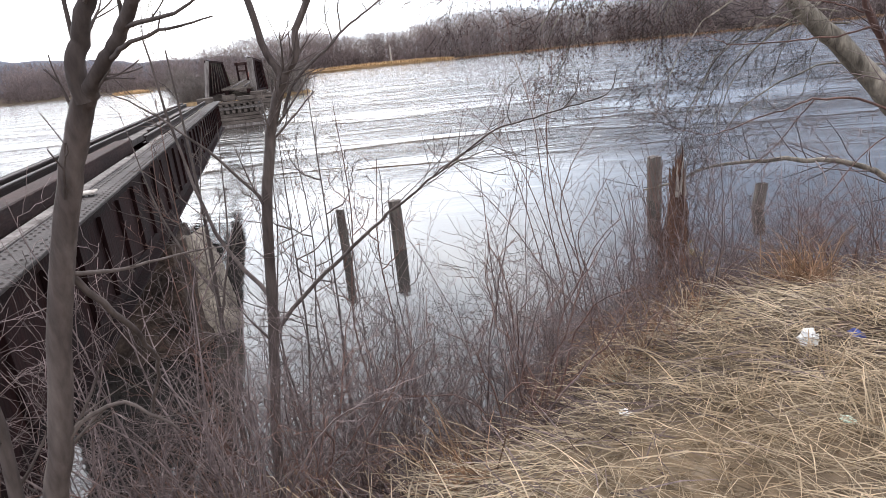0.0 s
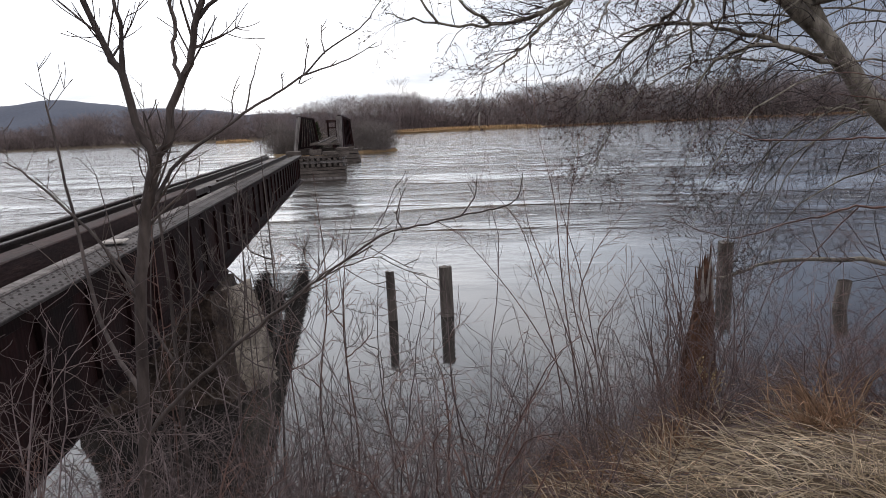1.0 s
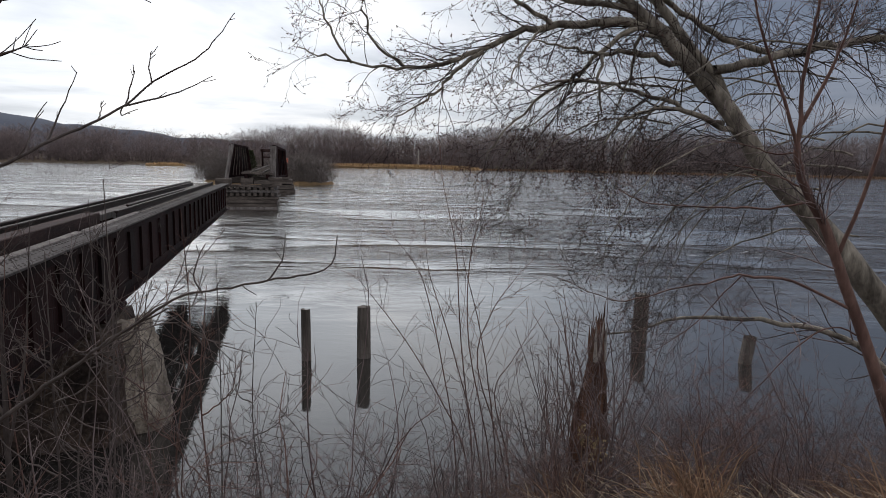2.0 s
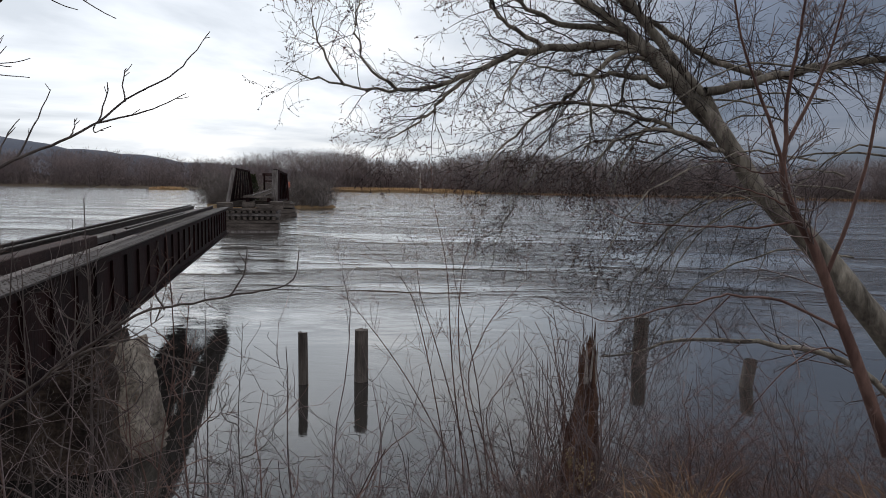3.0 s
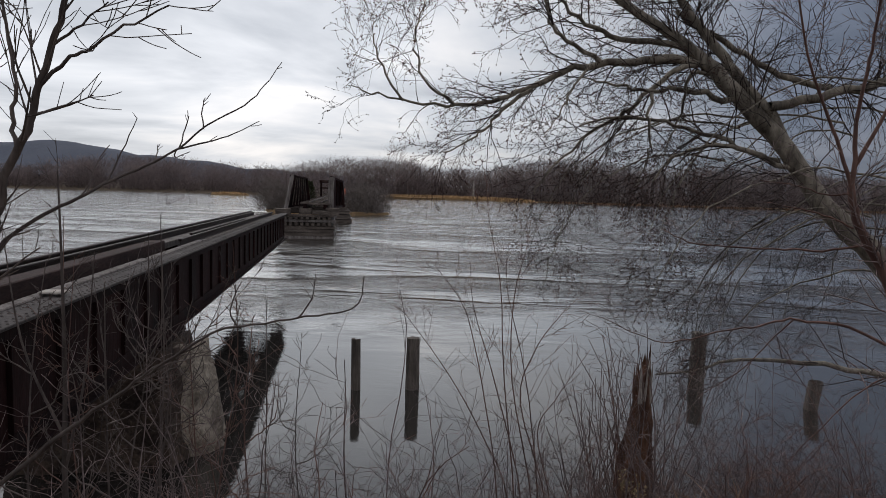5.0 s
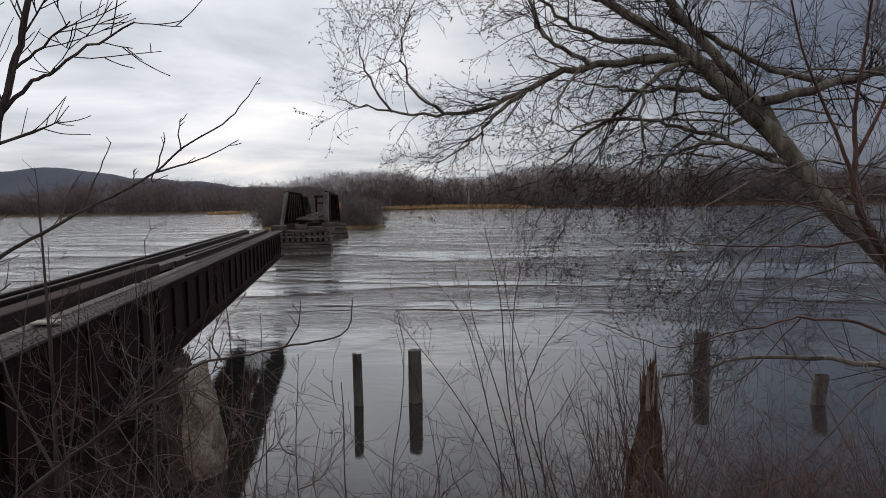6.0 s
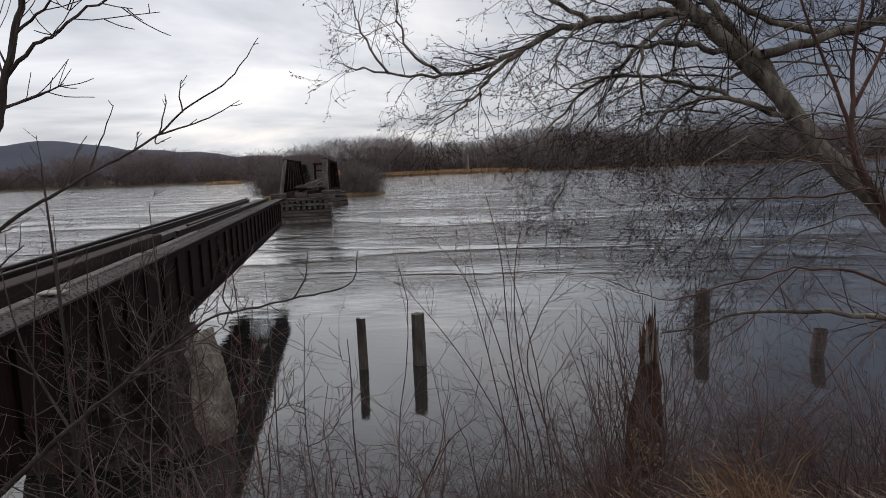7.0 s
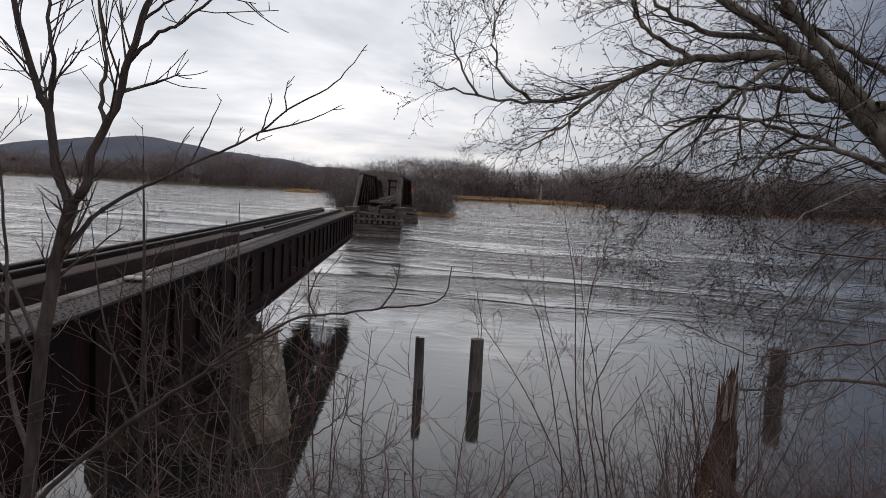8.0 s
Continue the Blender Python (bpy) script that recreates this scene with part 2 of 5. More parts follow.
def water_material():
    m = bpy.data.materials.new("muddy_river_water")
    m.use_nodes = True
    t = m.node_tree
    b = t.nodes["Principled BSDF"]
    b.inputs["Specular IOR Level"].default_value = 0.0
    geo = t.nodes.new("ShaderNodeNewGeometry")

    def noise_at(scale, stretch, detail=6.0, rough=0.6, dist=0.0, turn=0.0):
        mp = t.nodes.new("ShaderNodeMapping")
        mp.inputs["Scale"].default_value = stretch
        mp.inputs["Rotation"].default_value = (0, 0, turn)
        t.links.new(geo.outputs["Position"], mp.inputs["Vector"])
        n = t.nodes.new("ShaderNodeTexNoise")
        n.inputs["Scale"].default_value, n.inputs["Detail"].default_value = scale, detail
        n.inputs["Roughness"].default_value, n.inputs["Distortion"].default_value = rough, dist
        t.links.new(mp.outputs[0], n.inputs["Vector"])
        return n.outputs["Fac"]

    def maths(op, a, c, clamp=False):
        n = t.nodes.new("ShaderNodeMath")
        n.operation, n.use_clamp = op, clamp
        for k, v in enumerate((a, c)):
            if isinstance(v, (int, float)):
                n.inputs[k].default_value = v
            else:
                t.links.new(v, n.inputs[k])
        return n.outputs[0]

    def span(v, a, c, lo=0.0, hi=1.0):
        n = t.nodes.new("ShaderNodeMapRange")
        n.interpolation_type = "SMOOTHSTEP"
        for key, x in (("From Min", a), ("From Max", c), ("To Min", lo), ("To Max", hi)):
            n.inputs[key].default_value = x
        t.links.new(v, n.inputs["Value"])
        return n.outputs[0]

    sep = t.nodes.new("ShaderNodeSeparateXYZ")
    t.links.new(geo.outputs["Position"], sep.inputs[0])
    # the backwater behind the first pier is smooth; the main current is broken
    edge = maths("ADD", sep.outputs["Y"], maths("MULTIPLY", noise_at(0.10, (1, 1, 1), 3), 14.0))
    current = span(edge, 22.0, 40.0)
    patches = span(noise_at(0.09, (0.55, 1.5, 1), 4, 0.6, 0.6, 0.15), 0.40, 0.60)
    calmer = span(sep.outputs["Y"], 30.0, 150.0, 1.0, 0.85)
    rough_water = maths("MULTIPLY", maths("MULTIPLY", current, calmer), maths("ADD", 0.14, maths("MULTIPLY", patches, 0.86)))
    chop = noise_at(1.15, (0.75, 1.15, 1), 7, 0.64, 0.5, 0.1)
    chop_long = noise_at(0.34, (0.72, 1.15, 1), 7, 0.62, 1.0, 0.15)
    ripple = noise_at(4.5, (0.8, 1.3, 1), 4, 0.55, 0.3)
    swirl = noise_at(0.75, (0.6, 1.6, 1), 3, 0.5, 1.2)
    tall = maths("MULTIPLY", rough_water, maths("ADD", maths("MULTIPLY", chop, 0.15), maths("MULTIPLY", chop_long, 0.32)))
    small = maths("ADD", maths("MULTIPLY", ripple, 0.0022), maths("MULTIPLY", swirl, 0.0035))
    wisps = span(noise_at(0.16, (0.6, 1.3, 1), 4, 0.6, 1.5, 0.2), 0.50, 0.66)
    small = maths("ADD", small, maths("MULTIPLY", wisps, maths("MULTIPLY", maths("MULTIPLY", chop, 0.022), span(sep.outputs["Y"], 17.0, 24.0, 0.06, 1.0))))
    height = maths("ADD", tall, small)
    bp = t.nodes.new("ShaderNodeBump")
    bp.inputs["Strength"].default_value, bp.inputs["Distance"].default_value = 1.0, 1.0
    t.links.new(height, bp.inputs["Height"])
    t.links.new(bp.outputs[0], b.inputs["Normal"])
    # foam streaks drawn out along the current
    streak = noise_at(1.1, (0.42, 1.3, 1), 10, 0.74, 2.4, 0.12)
    broad = span(noise_at(0.05, (0.7, 1.6, 1), 3, 0.5, 0.4), 0.42, 0.58)
    foam = maths("MULTIPLY", maths("MULTIPLY", span(streak, 0.55, 0.66), broad), current, True)
    # short flecks where the chop breaks
    fleck = span(noise_at(1.6, (0.55, 1.5, 1), 9, 0.75, 1.0, 0.1), 0.575, 0.67)
    foam = maths("MAXIMUM", foam, maths("MULTIPLY", maths("MULTIPLY", fleck, 0.8), maths("MULTIPLY", current, maths("ADD", 0.25, patches)), True))
    col = t.nodes.new("ShaderNodeMix")
    col.data_type = "RGBA"
    col.inputs[6].default_value = (0.028, 0.026, 0.024, 1)
    col.inputs[7].default_value = (0.78, 0.78, 0.77, 1)
    t.links.new(maths("MULTIPLY", foam, 0.9), col.inputs["Factor"])
    t.links.new(col.outputs[2], b.inputs["Base Color"])
    t.links.new(maths("ADD", maths("MULTIPLY", foam, 0.5), maths("ADD", 0.02, maths("MULTIPLY", current, 0.03))), b.inputs["Roughness"])
    # the gloss of the surface, rising towards grazing sight
    gloss = t.nodes.new("ShaderNodeBsdfGlossy")
    gloss.inputs["Color"].default_value = (0.98, 0.98, 0.97, 1)
    t.links.new(maths("ADD", 0.02, maths("MULTIPLY", current, 0.04)), gloss.inputs["Roughness"])
    t.links.new(bp.outputs[0], gloss.inputs["Normal"])
    fres = t.nodes.new("ShaderNodeFresnel")
    fres.inputs["IOR"].default_value = 1.42
    t.links.new(bp.outputs[0], fres.inputs["Normal"])
    surf = t.nodes.new("ShaderNodeMixShader")
    t.links.new(maths("MULTIPLY", maths("MULTIPLY", fres.outputs[0], 1.6), maths("SUBTRACT", 1.0, maths("MULTIPLY", foam, 0.7)), True), surf.inputs[0])
    t.links.new(b.outputs[0], surf.inputs[1])
    t.links.new(gloss.outputs[0], surf.inputs[2])
    t.links.new(surf.outputs[0], t.nodes["Material Output"].inputs["Surface"])
    return m


M_WATER = water_material()


# ---- builders ----
def fast_mesh(name, verts, quads, smooth=False, tris=None):
    me = bpy.data.meshes.new(name)
    verts = np.asarray(verts, np.float32).reshape(-1, 3)
    quads = np.zeros((0, 4), np.int32) if quads is None else np.asarray(quads, np.int32).reshape(-1, 4)
    tris = np.zeros((0, 3), np.int32) if tris is None else np.asarray(tris, np.int32).reshape(-1, 3)
    me.vertices.add(len(verts))
    me.vertices.foreach_set("co", verts.ravel())
    loops = np.concatenate([quads.ravel(), tris.ravel()])
    me.loops.add(len(loops))
    me.loops.foreach_set("vertex_index", loops)
    starts = np.concatenate([np.arange(len(quads)) * 4, len(quads) * 4 + np.arange(len(tris)) * 3]).astype(np.int32)
    me.polygons.add(len(starts))
    me.polygons.foreach_set("loop_start", starts)
    me.update(calc_edges=True)
    if smooth:
        me.polygons.foreach_set("use_smooth", np.ones(len(starts), bool))
    me.validate()
    return me


def put(name, me, mat, parent=None, label="", category="", group="", kind=""):
    ob = new(name, me)
    if mat and not me.materials:
        me.materials.append(mat)
    if parent:
        ob.parent = parent
    return tagged(ob, label, category, group, kind)


def part(name, bm, mat, parent, label=""):
    me = bpy.data.meshes.new(name)
    bm.to_mesh(me)
    bm.free()
    return put(name, me, mat, parent, label)


def thing(name, at, label, category, group="", turn=0.0):
    ob = new(name)
    ob.empty_display_size = 0.2
    ob.matrix_basis = pose(*at, 0, 0, turn)
    return tagged(ob, label, category, group)


def box(bm, lo, hi, bevel=0.0, m=None):
    """A box from corner to corner, with chamfered edges."""
    got = bmesh.ops.create_cube(bm, size=1.0)
    vs = got["verts"]
    c = [(a + b) / 2 for a, b in zip(lo, hi)]
    s = [b - a for a, b in zip(lo, hi)]
    for v in vs:
        v.co = Vector((v.co.x * s[0] + c[0], v.co.y * s[1] + c[1], v.co.z * s[2] + c[2]))
    if bevel:
        edges = list({e for v in vs for e in v.link_edges})
        out = bmesh.ops.bevel(bm, geom=edges, offset=bevel, segments=1, affect="EDGES")
        vs = list({v for f in out["faces"] for v in f.verts} | {v for v in vs if v.is_valid})
    if m is not None:
        bmesh.ops.transform(bm, matrix=m, verts=vs)
    return vs


def box_part(name, lo, hi, mat, parent, bevel=0.01, label="", rough=0.0):
    bm = bmesh.new()
    box(bm, lo, hi, bevel)
    if rough:
        for v in bm.verts:
            v.co += Vector([random.uniform(-rough, rough) for _ in range(3)])
    return part(name, bm, mat, parent, label)


def tubes(lines, sides=4, smooth=False):
    """Verts and quads for many tapered tubes: lines of (points, radii), all lengths."""
    groups = {}
    for pts, rad in lines:
        groups.setdefault(len(pts), []).append((pts, rad))
    verts, quads, base = [], [], 0
    for n, some in groups.items():
        p = np.array([a for a, _ in some], float)
        r = np.array([b for _, b in some], float)
        tan = np.gradient(p, axis=1)
        tan /= np.linalg.norm(tan, axis=-1, keepdims=True) + 1e-9
        ref = np.where(np.abs(tan[..., 2:3]) < 0.9, np.array([0, 0, 1.0]), np.array([1.0, 0, 0]))
        # one reference for each tube, so that it does not twist
        ref = np.repeat(ref[:, :1], n, axis=1)
        side = np.cross(tan, ref)
        side /= np.linalg.norm(side, axis=-1, keepdims=True) + 1e-9
        up = np.cross(side, tan)
        ang = np.arange(sides) * 2 * np.pi / sides
        ring = p[:, :, None] + r[:, :, None, None] * (np.cos(ang)[:, None] * side[:, :, None] + np.sin(ang)[:, None] * up[:, :, None])
        verts.append(ring.reshape(-1, 3))
        idx = base + np.arange(len(some) * n * sides).reshape(len(some), n, sides)
        a, b = idx[:, :-1], idx[:, 1:]
        quads.append(np.stack([a, np.roll(a, -1, 2), np.roll(b, -1, 2), b], -1).reshape(-1, 4))
        base += ring[..., 0].size
    return np.concatenate(verts), np.concatenate(quads)


RNG = np.random.default_rng(7)


def bend(start, way, length, r0, r1, n, wobble, rise, rng):
    """A crooked tapering line: wobble turns it at random, rise pulls it up (or down)."""
    p = np.array(start, float)
    d = np.array(way, float)
    d /= np.linalg.norm(d)
    pts = [p.copy()]
    for _ in range(n - 1):
        d = d + rng.normal(0, wobble, 3) + np.array([0, 0, rise])
        d /= np.linalg.norm(d)
        p = p + d * length / (n - 1)
        pts.append(p.copy())
    return np.array(pts), np.linspace(r0, r1, n)


def side_way(d, spread, rng):
    """A way that leaves d at about that angle (radians), to any side."""
    d = d / np.linalg.norm(d)
    s = np.cross(d, rng.normal(0, 1, 3))
    s /= np.linalg.norm(s) + 1e-9
    return d * math.cos(spread) + s * math.sin(spread)


def branch_out(line, counts, lengths, spread, rise, wobble, rng, out, shrink=0.5, first=0.25, n=4, least=0.0012, pick=None):
    """Adds side branches to a line, level by level, into out[level]."""
    if not counts:
        return
    pts, rad = line
    total = np.linalg.norm(np.diff(pts, axis=0), axis=1).sum()
    for _ in range(counts[0]):
        f = first + (1 - first) * rng.random() ** 0.8
        x = f * (len(pts) - 1)
        i = min(int(x), len(pts) - 2)
        at = pts[i] + (x - i) * (pts[i + 1] - pts[i])
        r = max(least, (rad[i] + (x - i) * (rad[i + 1] - rad[i])) * shrink)
        way = side_way(pts[i + 1] - pts[i], rng.uniform(*spread), rng)
        if pick is not None:
            way = way * pick
        ln = rng.uniform(*lengths[0]) * (1.15 - 0.6 * f)
        child = bend(at, way, ln, r, max(least * 0.7, r * 0.35), n, wobble, rise, rng)
        out.append(child)
        branch_out(child, counts[1:], lengths[1:], spread, rise, wobble, rng, out, shrink, 0.2, n, least, pick)


def tube_mesh(name, lines, sides=4, smooth=False):
    v, q = tubes(lines, sides)
    return fast_mesh(name, v, q, smooth)


def smoothstep(a, b, x):
    t = np.clip((x - a) / (b - a), 0, 1)
    return t * t * (3 - 2 * t)


# ---- ground: one sheet from the near bank under the river to the hills ----
def crest(x):
    """The y at which the grassy shelf begins to fall to the river."""
    return np.interp(x, [-12, -1, -0.3, 0.3, 0.7, 1.4, 2.2, 4, 16], [-3.45, 1.3, 1.9, 2.65, 3.1, 3.4, 3.4, 3.6, 6.0])


def near_bank(x, y):
    """Height of the near bank: a flat grassy shelf that falls to the river."""
    s = y - crest(np.clip(x, -12, 16)) + 0.2 * np.sin(x * 0.9) + 0.12 * np.sin(x * 2.3 + 1)
    shelf = 2.84 + 0.14 * smoothstep(0.2, 1.4, x) + 0.06 * np.sin(x * 1.7 + y * 1.1) + 0.04 * np.sin(x * 3.1 - y * 2.3)
    fall = smoothstep(-0.5, 5.4, s)
    return shelf * (1 - fall) + (-1.0) * fall


def far_shore(x):
    """The y of the far waterline."""
    return 480 - 0.5 * np.clip(-x - 60, 0, 700) - 0.12 * np.clip(x - 150, 0, 900)


def height(x, y):
    near = near_bank(x, y)
    d = y - far_shore(x)
    land = -1.0 + 3.0 * smoothstep(-14, 30, d) + 3.0 * smoothstep(30, 160, d)
    return np.where(y < 40, near, land)


def build_ground():
    xs = np.concatenate([-np.geomspace(1500, 14, 46), np.linspace(-12, 12, 97), np.geomspace(14, 1500, 46)])
    ys = np.concatenate([-np.geomspace(400, 4, 16), np.linspace(-3, 13, 65), np.geomspace(14, 200, 12), np.linspace(220, 640, 60), np.geomspace(660, 2600, 16)])
    gx, gy = np.meshgrid(xs, ys)
    gz = height(gx, gy)
    v = np.stack([gx, gy, gz], -1).reshape(-1, 3)
    idx = np.arange(gx.size).reshape(gx.shape)
    q = np.stack([idx[:-1, :-1], idx[:-1, 1:], idx[1:, 1:], idx[1:, :-1]], -1).reshape(-1, 4)
    put("ground", fast_mesh("ground", v, q, True), M_GROUND, kind="structure", label="brown river bank of soil and leaf litter", category="ground")


build_ground()

bm = bmesh.new()
bmesh.ops.create_grid(bm, x_segments=2, y_segments=2, size=1500, matrix=Matrix.Translation((0, 800, 0)))
tagged(part("river_water", bm, M_WATER, None), "wide muddy river in flood with broken current", "water", kind="structure")

# ---- railway bridge: two riveted plate-girder spans on one line ----
BRIDGE_TURN = 17.6
GIRDER_TOP, GIRDER_FOOT = 3.10, 1.90
bridge = thing("railway_bridge", (-4.9, 10.4, 0), "rusted riveted plate-girder railway bridge, abandoned, spans resting on piers", "bridge", turn=BRIDGE_TURN)


def plate_girder(y0, y1, x_out, sign, parent):
    """One girder from y0 to y1; x_out is its outer flange edge, sign points inwards."""
    web_x = x_out + sign * 0.17
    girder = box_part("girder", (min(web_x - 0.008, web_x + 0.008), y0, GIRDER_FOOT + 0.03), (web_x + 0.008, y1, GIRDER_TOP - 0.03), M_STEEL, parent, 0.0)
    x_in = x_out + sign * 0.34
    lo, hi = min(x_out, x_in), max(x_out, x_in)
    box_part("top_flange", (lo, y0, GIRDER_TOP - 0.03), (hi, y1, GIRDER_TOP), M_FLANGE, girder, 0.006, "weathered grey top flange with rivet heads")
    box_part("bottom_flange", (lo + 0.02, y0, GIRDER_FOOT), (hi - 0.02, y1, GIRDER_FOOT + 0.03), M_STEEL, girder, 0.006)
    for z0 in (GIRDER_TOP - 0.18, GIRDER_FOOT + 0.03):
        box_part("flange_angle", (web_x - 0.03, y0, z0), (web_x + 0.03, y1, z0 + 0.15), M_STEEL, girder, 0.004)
    # stiffener angles down the web
    me = None
    y = y0 + 0.12
    while y < y1:
        if me is None:
            bm = bmesh.new()
            box(bm, (-0.02, -0.010, GIRDER_FOOT + 0.18), (0.025, 0.010, GIRDER_TOP - 0.18), 0.003)
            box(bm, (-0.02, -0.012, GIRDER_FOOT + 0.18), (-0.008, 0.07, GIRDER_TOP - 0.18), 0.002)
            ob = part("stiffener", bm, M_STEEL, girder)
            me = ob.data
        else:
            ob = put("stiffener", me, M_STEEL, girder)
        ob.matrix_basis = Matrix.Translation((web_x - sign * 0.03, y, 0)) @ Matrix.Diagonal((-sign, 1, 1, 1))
        y += 0.92
    # rivet heads on the flange and down the web, one joined mesh
    v, q = [], []
    ring = np.array([(0.016 * math.cos(a), 0.016 * math.sin(a), 0) for a in np.arange(6) * math.pi / 3])
    top = ring * 0.5 + np.array([0, 0, 0.010])
    count = 0
    tri = []
    for yy in np.arange(max(y0, -11) + 0.06, min(y1, 12), 0.11):
        for xx in (x_out + sign * 0.04, x_out + sign * 0.10, x_out + sign * 0.24, x_out + sign * 0.30):
            at = np.array([xx, yy, GIRDER_TOP])
            v.append(np.concatenate([ring, top]) + at)
            b = count * 12
            for k in range(6):
                q.append((b + k, b + (k + 1) % 6, b + 6 + (k + 1) % 6, b + 6 + k))
            q.append((b + 6, b + 7, b + 8, b + 9))
            q.append((b + 6, b + 9, b + 10, b + 11))
            count += 1
    put("rivets", fast_mesh("rivets", np.concatenate(v), q), M_FLANGE, girder, kind="stuff")
    return girder


for y0, y1 in ((-18.0, -0.63), (-0.6, 20.1)):
    plate_girder(y0, y1, 0.0, -1, bridge)
    plate_girder(y0, y1 - (0.8 if y1 > 0 else 0), -2.02, 1, bridge)


def rail(x, y0, y1, parent, z=GIRDER_TOP + 0.11):
    bm = bmesh.new()
    box(bm, (x - 0.065, y0, z), (x + 0.065, y1, z + 0.018), 0.003)
    box(bm, (x - 0.009, y0, z + 0.018), (x + 0.009, y1, z + 0.11), 0.0)
    box(bm, (x - 0.034, y0, z + 0.11), (x + 0.034, y1, z + 0.15), 0.008)
    return part("rail", bm, M_RAIL, parent, "dark rusty steel rail")


rail(-0.62, 2.6, 19.2, bridge, GIRDER_TOP - 0.06)
rail(-0.84, 4.5, 12.5, bridge, GIRDER_TOP - 0.07)
rail(-1.50, -18, 19.0, bridge, GIRDER_TOP - 0.02)
rail(-1.30, -18, 18.2, bridge, GIRDER_TOP - 0.04)
box_part("guard_timber", (-0.47, -18, GIRDER_TOP - 0.16), (-0.355, -0.4, GIRDER_TOP + 0.015), M_GREYWOOD, bridge, 0.012, "pale weathered guard timber", 0.008)
box_part("guard_timber", (-0.46, -0.2, GIRDER_TOP - 0.16), (-0.36, 3.4, GIRDER_TOP + 0.008), M_GREYWOOD, bridge, 0.012, "pale weathered guard timber", 0.008)
box_part("guard_timber", (-0.45, 3.6, GIRDER_TOP - 0.16), (-0.355, 19.0, GIRDER_TOP - 0.01), M_TIMBER, bridge, 0.012)
box_part("loose_board", (-0.40, -3.9, GIRDER_TOP + 0.026), (-0.16, -3.72, GIRDER_TOP + 0.05), M_PALE, bridge, 0.006)
box_part("stringer", (-1.08, -18, GIRDER_TOP - 0.16), (-0.80, 2.2, GIRDER_TOP + 0.09), M_TIMBER_RED, bridge, 0.02, "red-brown timber stringer, cut off short", 0.01)
box_part("deck_plank", (-1.20, 2.4, GIRDER_TOP - 0.14), (-0.95, 17.5, GIRDER_TOP - 0.01), M_GREYWOOD, bridge, 0.012, "grey weathered deck plank", 0.008)
box_part("guard_timber", (-1.70, -18, GIRDER_TOP - 0.14), (-1.58, 18.6, GIRDER_TOP + 0.03), M_TIMBER, bridge, 0.012)
# cross frames between the girders
first = None
for y in np.arange(-17.2, 19.5, 1.84):
    if first is None:
        bm = bmesh.new()
        box(bm, (-1.84, -0.04, GIRDER_FOOT + 0.1), (-0.18, 0.04, GIRDER_FOOT + 0.22), 0.004)
        box(bm, (-1.84, -0.04, GIRDER_TOP - 0.34), (-0.18, 0.04, GIRDER_TOP - 0.22), 0.004)
        d = math.atan2(0.8, 1.6)
        for s in (1, -1):
            box(bm, (-0.88, -0.03, -0.04), (0.88, 0.03, 0.04), 0.004, Matrix.Translation((-1.01, 0, (GIRDER_TOP + GIRDER_FOOT) / 2 - 0.06)) @ Matrix.Rotation(s * d, 4, "Y"))
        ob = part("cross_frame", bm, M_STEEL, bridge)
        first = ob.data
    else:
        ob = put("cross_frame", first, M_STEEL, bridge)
    ob.location = (0, float(y), 0)


# ---- concrete pier under the joint of the spans ----
def rough_block(name, corners_low, corners_high, mat, parent, cuts=6, amp=0.05, label=""):
    """A battered block between two four-cornered outlines, its faces broken up by noise."""
    bm = bmesh.new()
    lo = [bm.verts.new(c) for c in corners_low]
    hi = [bm.verts.new(c) for c in corners_high]
    bm.faces.new(lo[::-1])
    bm.faces.new(hi)
    n = len(lo)
    for k in range(n):
        bm.faces.new((lo[k], lo[(k + 1) % n], hi[(k + 1) % n], hi[k]))
    bmesh.ops.triangulate(bm, faces=[f for f in bm.faces if len(f.verts) > 4])
    bmesh.ops.subdivide_edges(bm, edges=list(bm.edges), cuts=cuts, use_grid_fill=True)
    for v in bm.verts:
        p = v.co
        k = noise.noise(p * 1.3) * amp + noise.noise(p * 4.1) * amp * 0.9 + noise.noise(p * 9.0) * amp * 0.4
        v.co = p + Vector((p.x * 0.02, p.y * 0.02, 0)) * 0 + Vector((noise.noise(p * 1.7 + Vector((9, 0, 0))), noise.noise(p * 1.7 + Vector((0, 9, 0))), 0.5 * noise.noise(p * 2.1))) * amp + Vector((k, k, 0.4 * k)) * 0.8
    return part(name, bm, mat, parent, label)


pier = thing("concrete_pier", (-4.9, 10.4, 0), "broken tan concrete bridge pier standing in the water", "bridge pier", turn=BRIDGE_TURN)
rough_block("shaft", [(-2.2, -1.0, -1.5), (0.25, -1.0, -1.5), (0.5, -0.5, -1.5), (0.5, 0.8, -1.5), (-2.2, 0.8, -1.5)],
            [(-2.05, -0.95, 1.84), (-0.05, -0.95, 1.80), (0.08, -0.5, 1.72), (0.06, 0.5, 1.80), (-2.05, 0.5, 1.84)], M_STAINED_SHADED, pier, 16, 0.09)
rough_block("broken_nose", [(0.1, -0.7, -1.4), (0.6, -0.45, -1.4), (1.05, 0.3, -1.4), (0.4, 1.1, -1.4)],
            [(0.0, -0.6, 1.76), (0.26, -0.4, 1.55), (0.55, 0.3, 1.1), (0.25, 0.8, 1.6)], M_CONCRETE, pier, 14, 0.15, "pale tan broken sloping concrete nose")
for x in (-0.34, -2.02):
    box_part("bearing_plate", (x, -0.85, 1.82), (x + 0.34, 0.4, 1.90), M_STEEL, pier, 0.01)

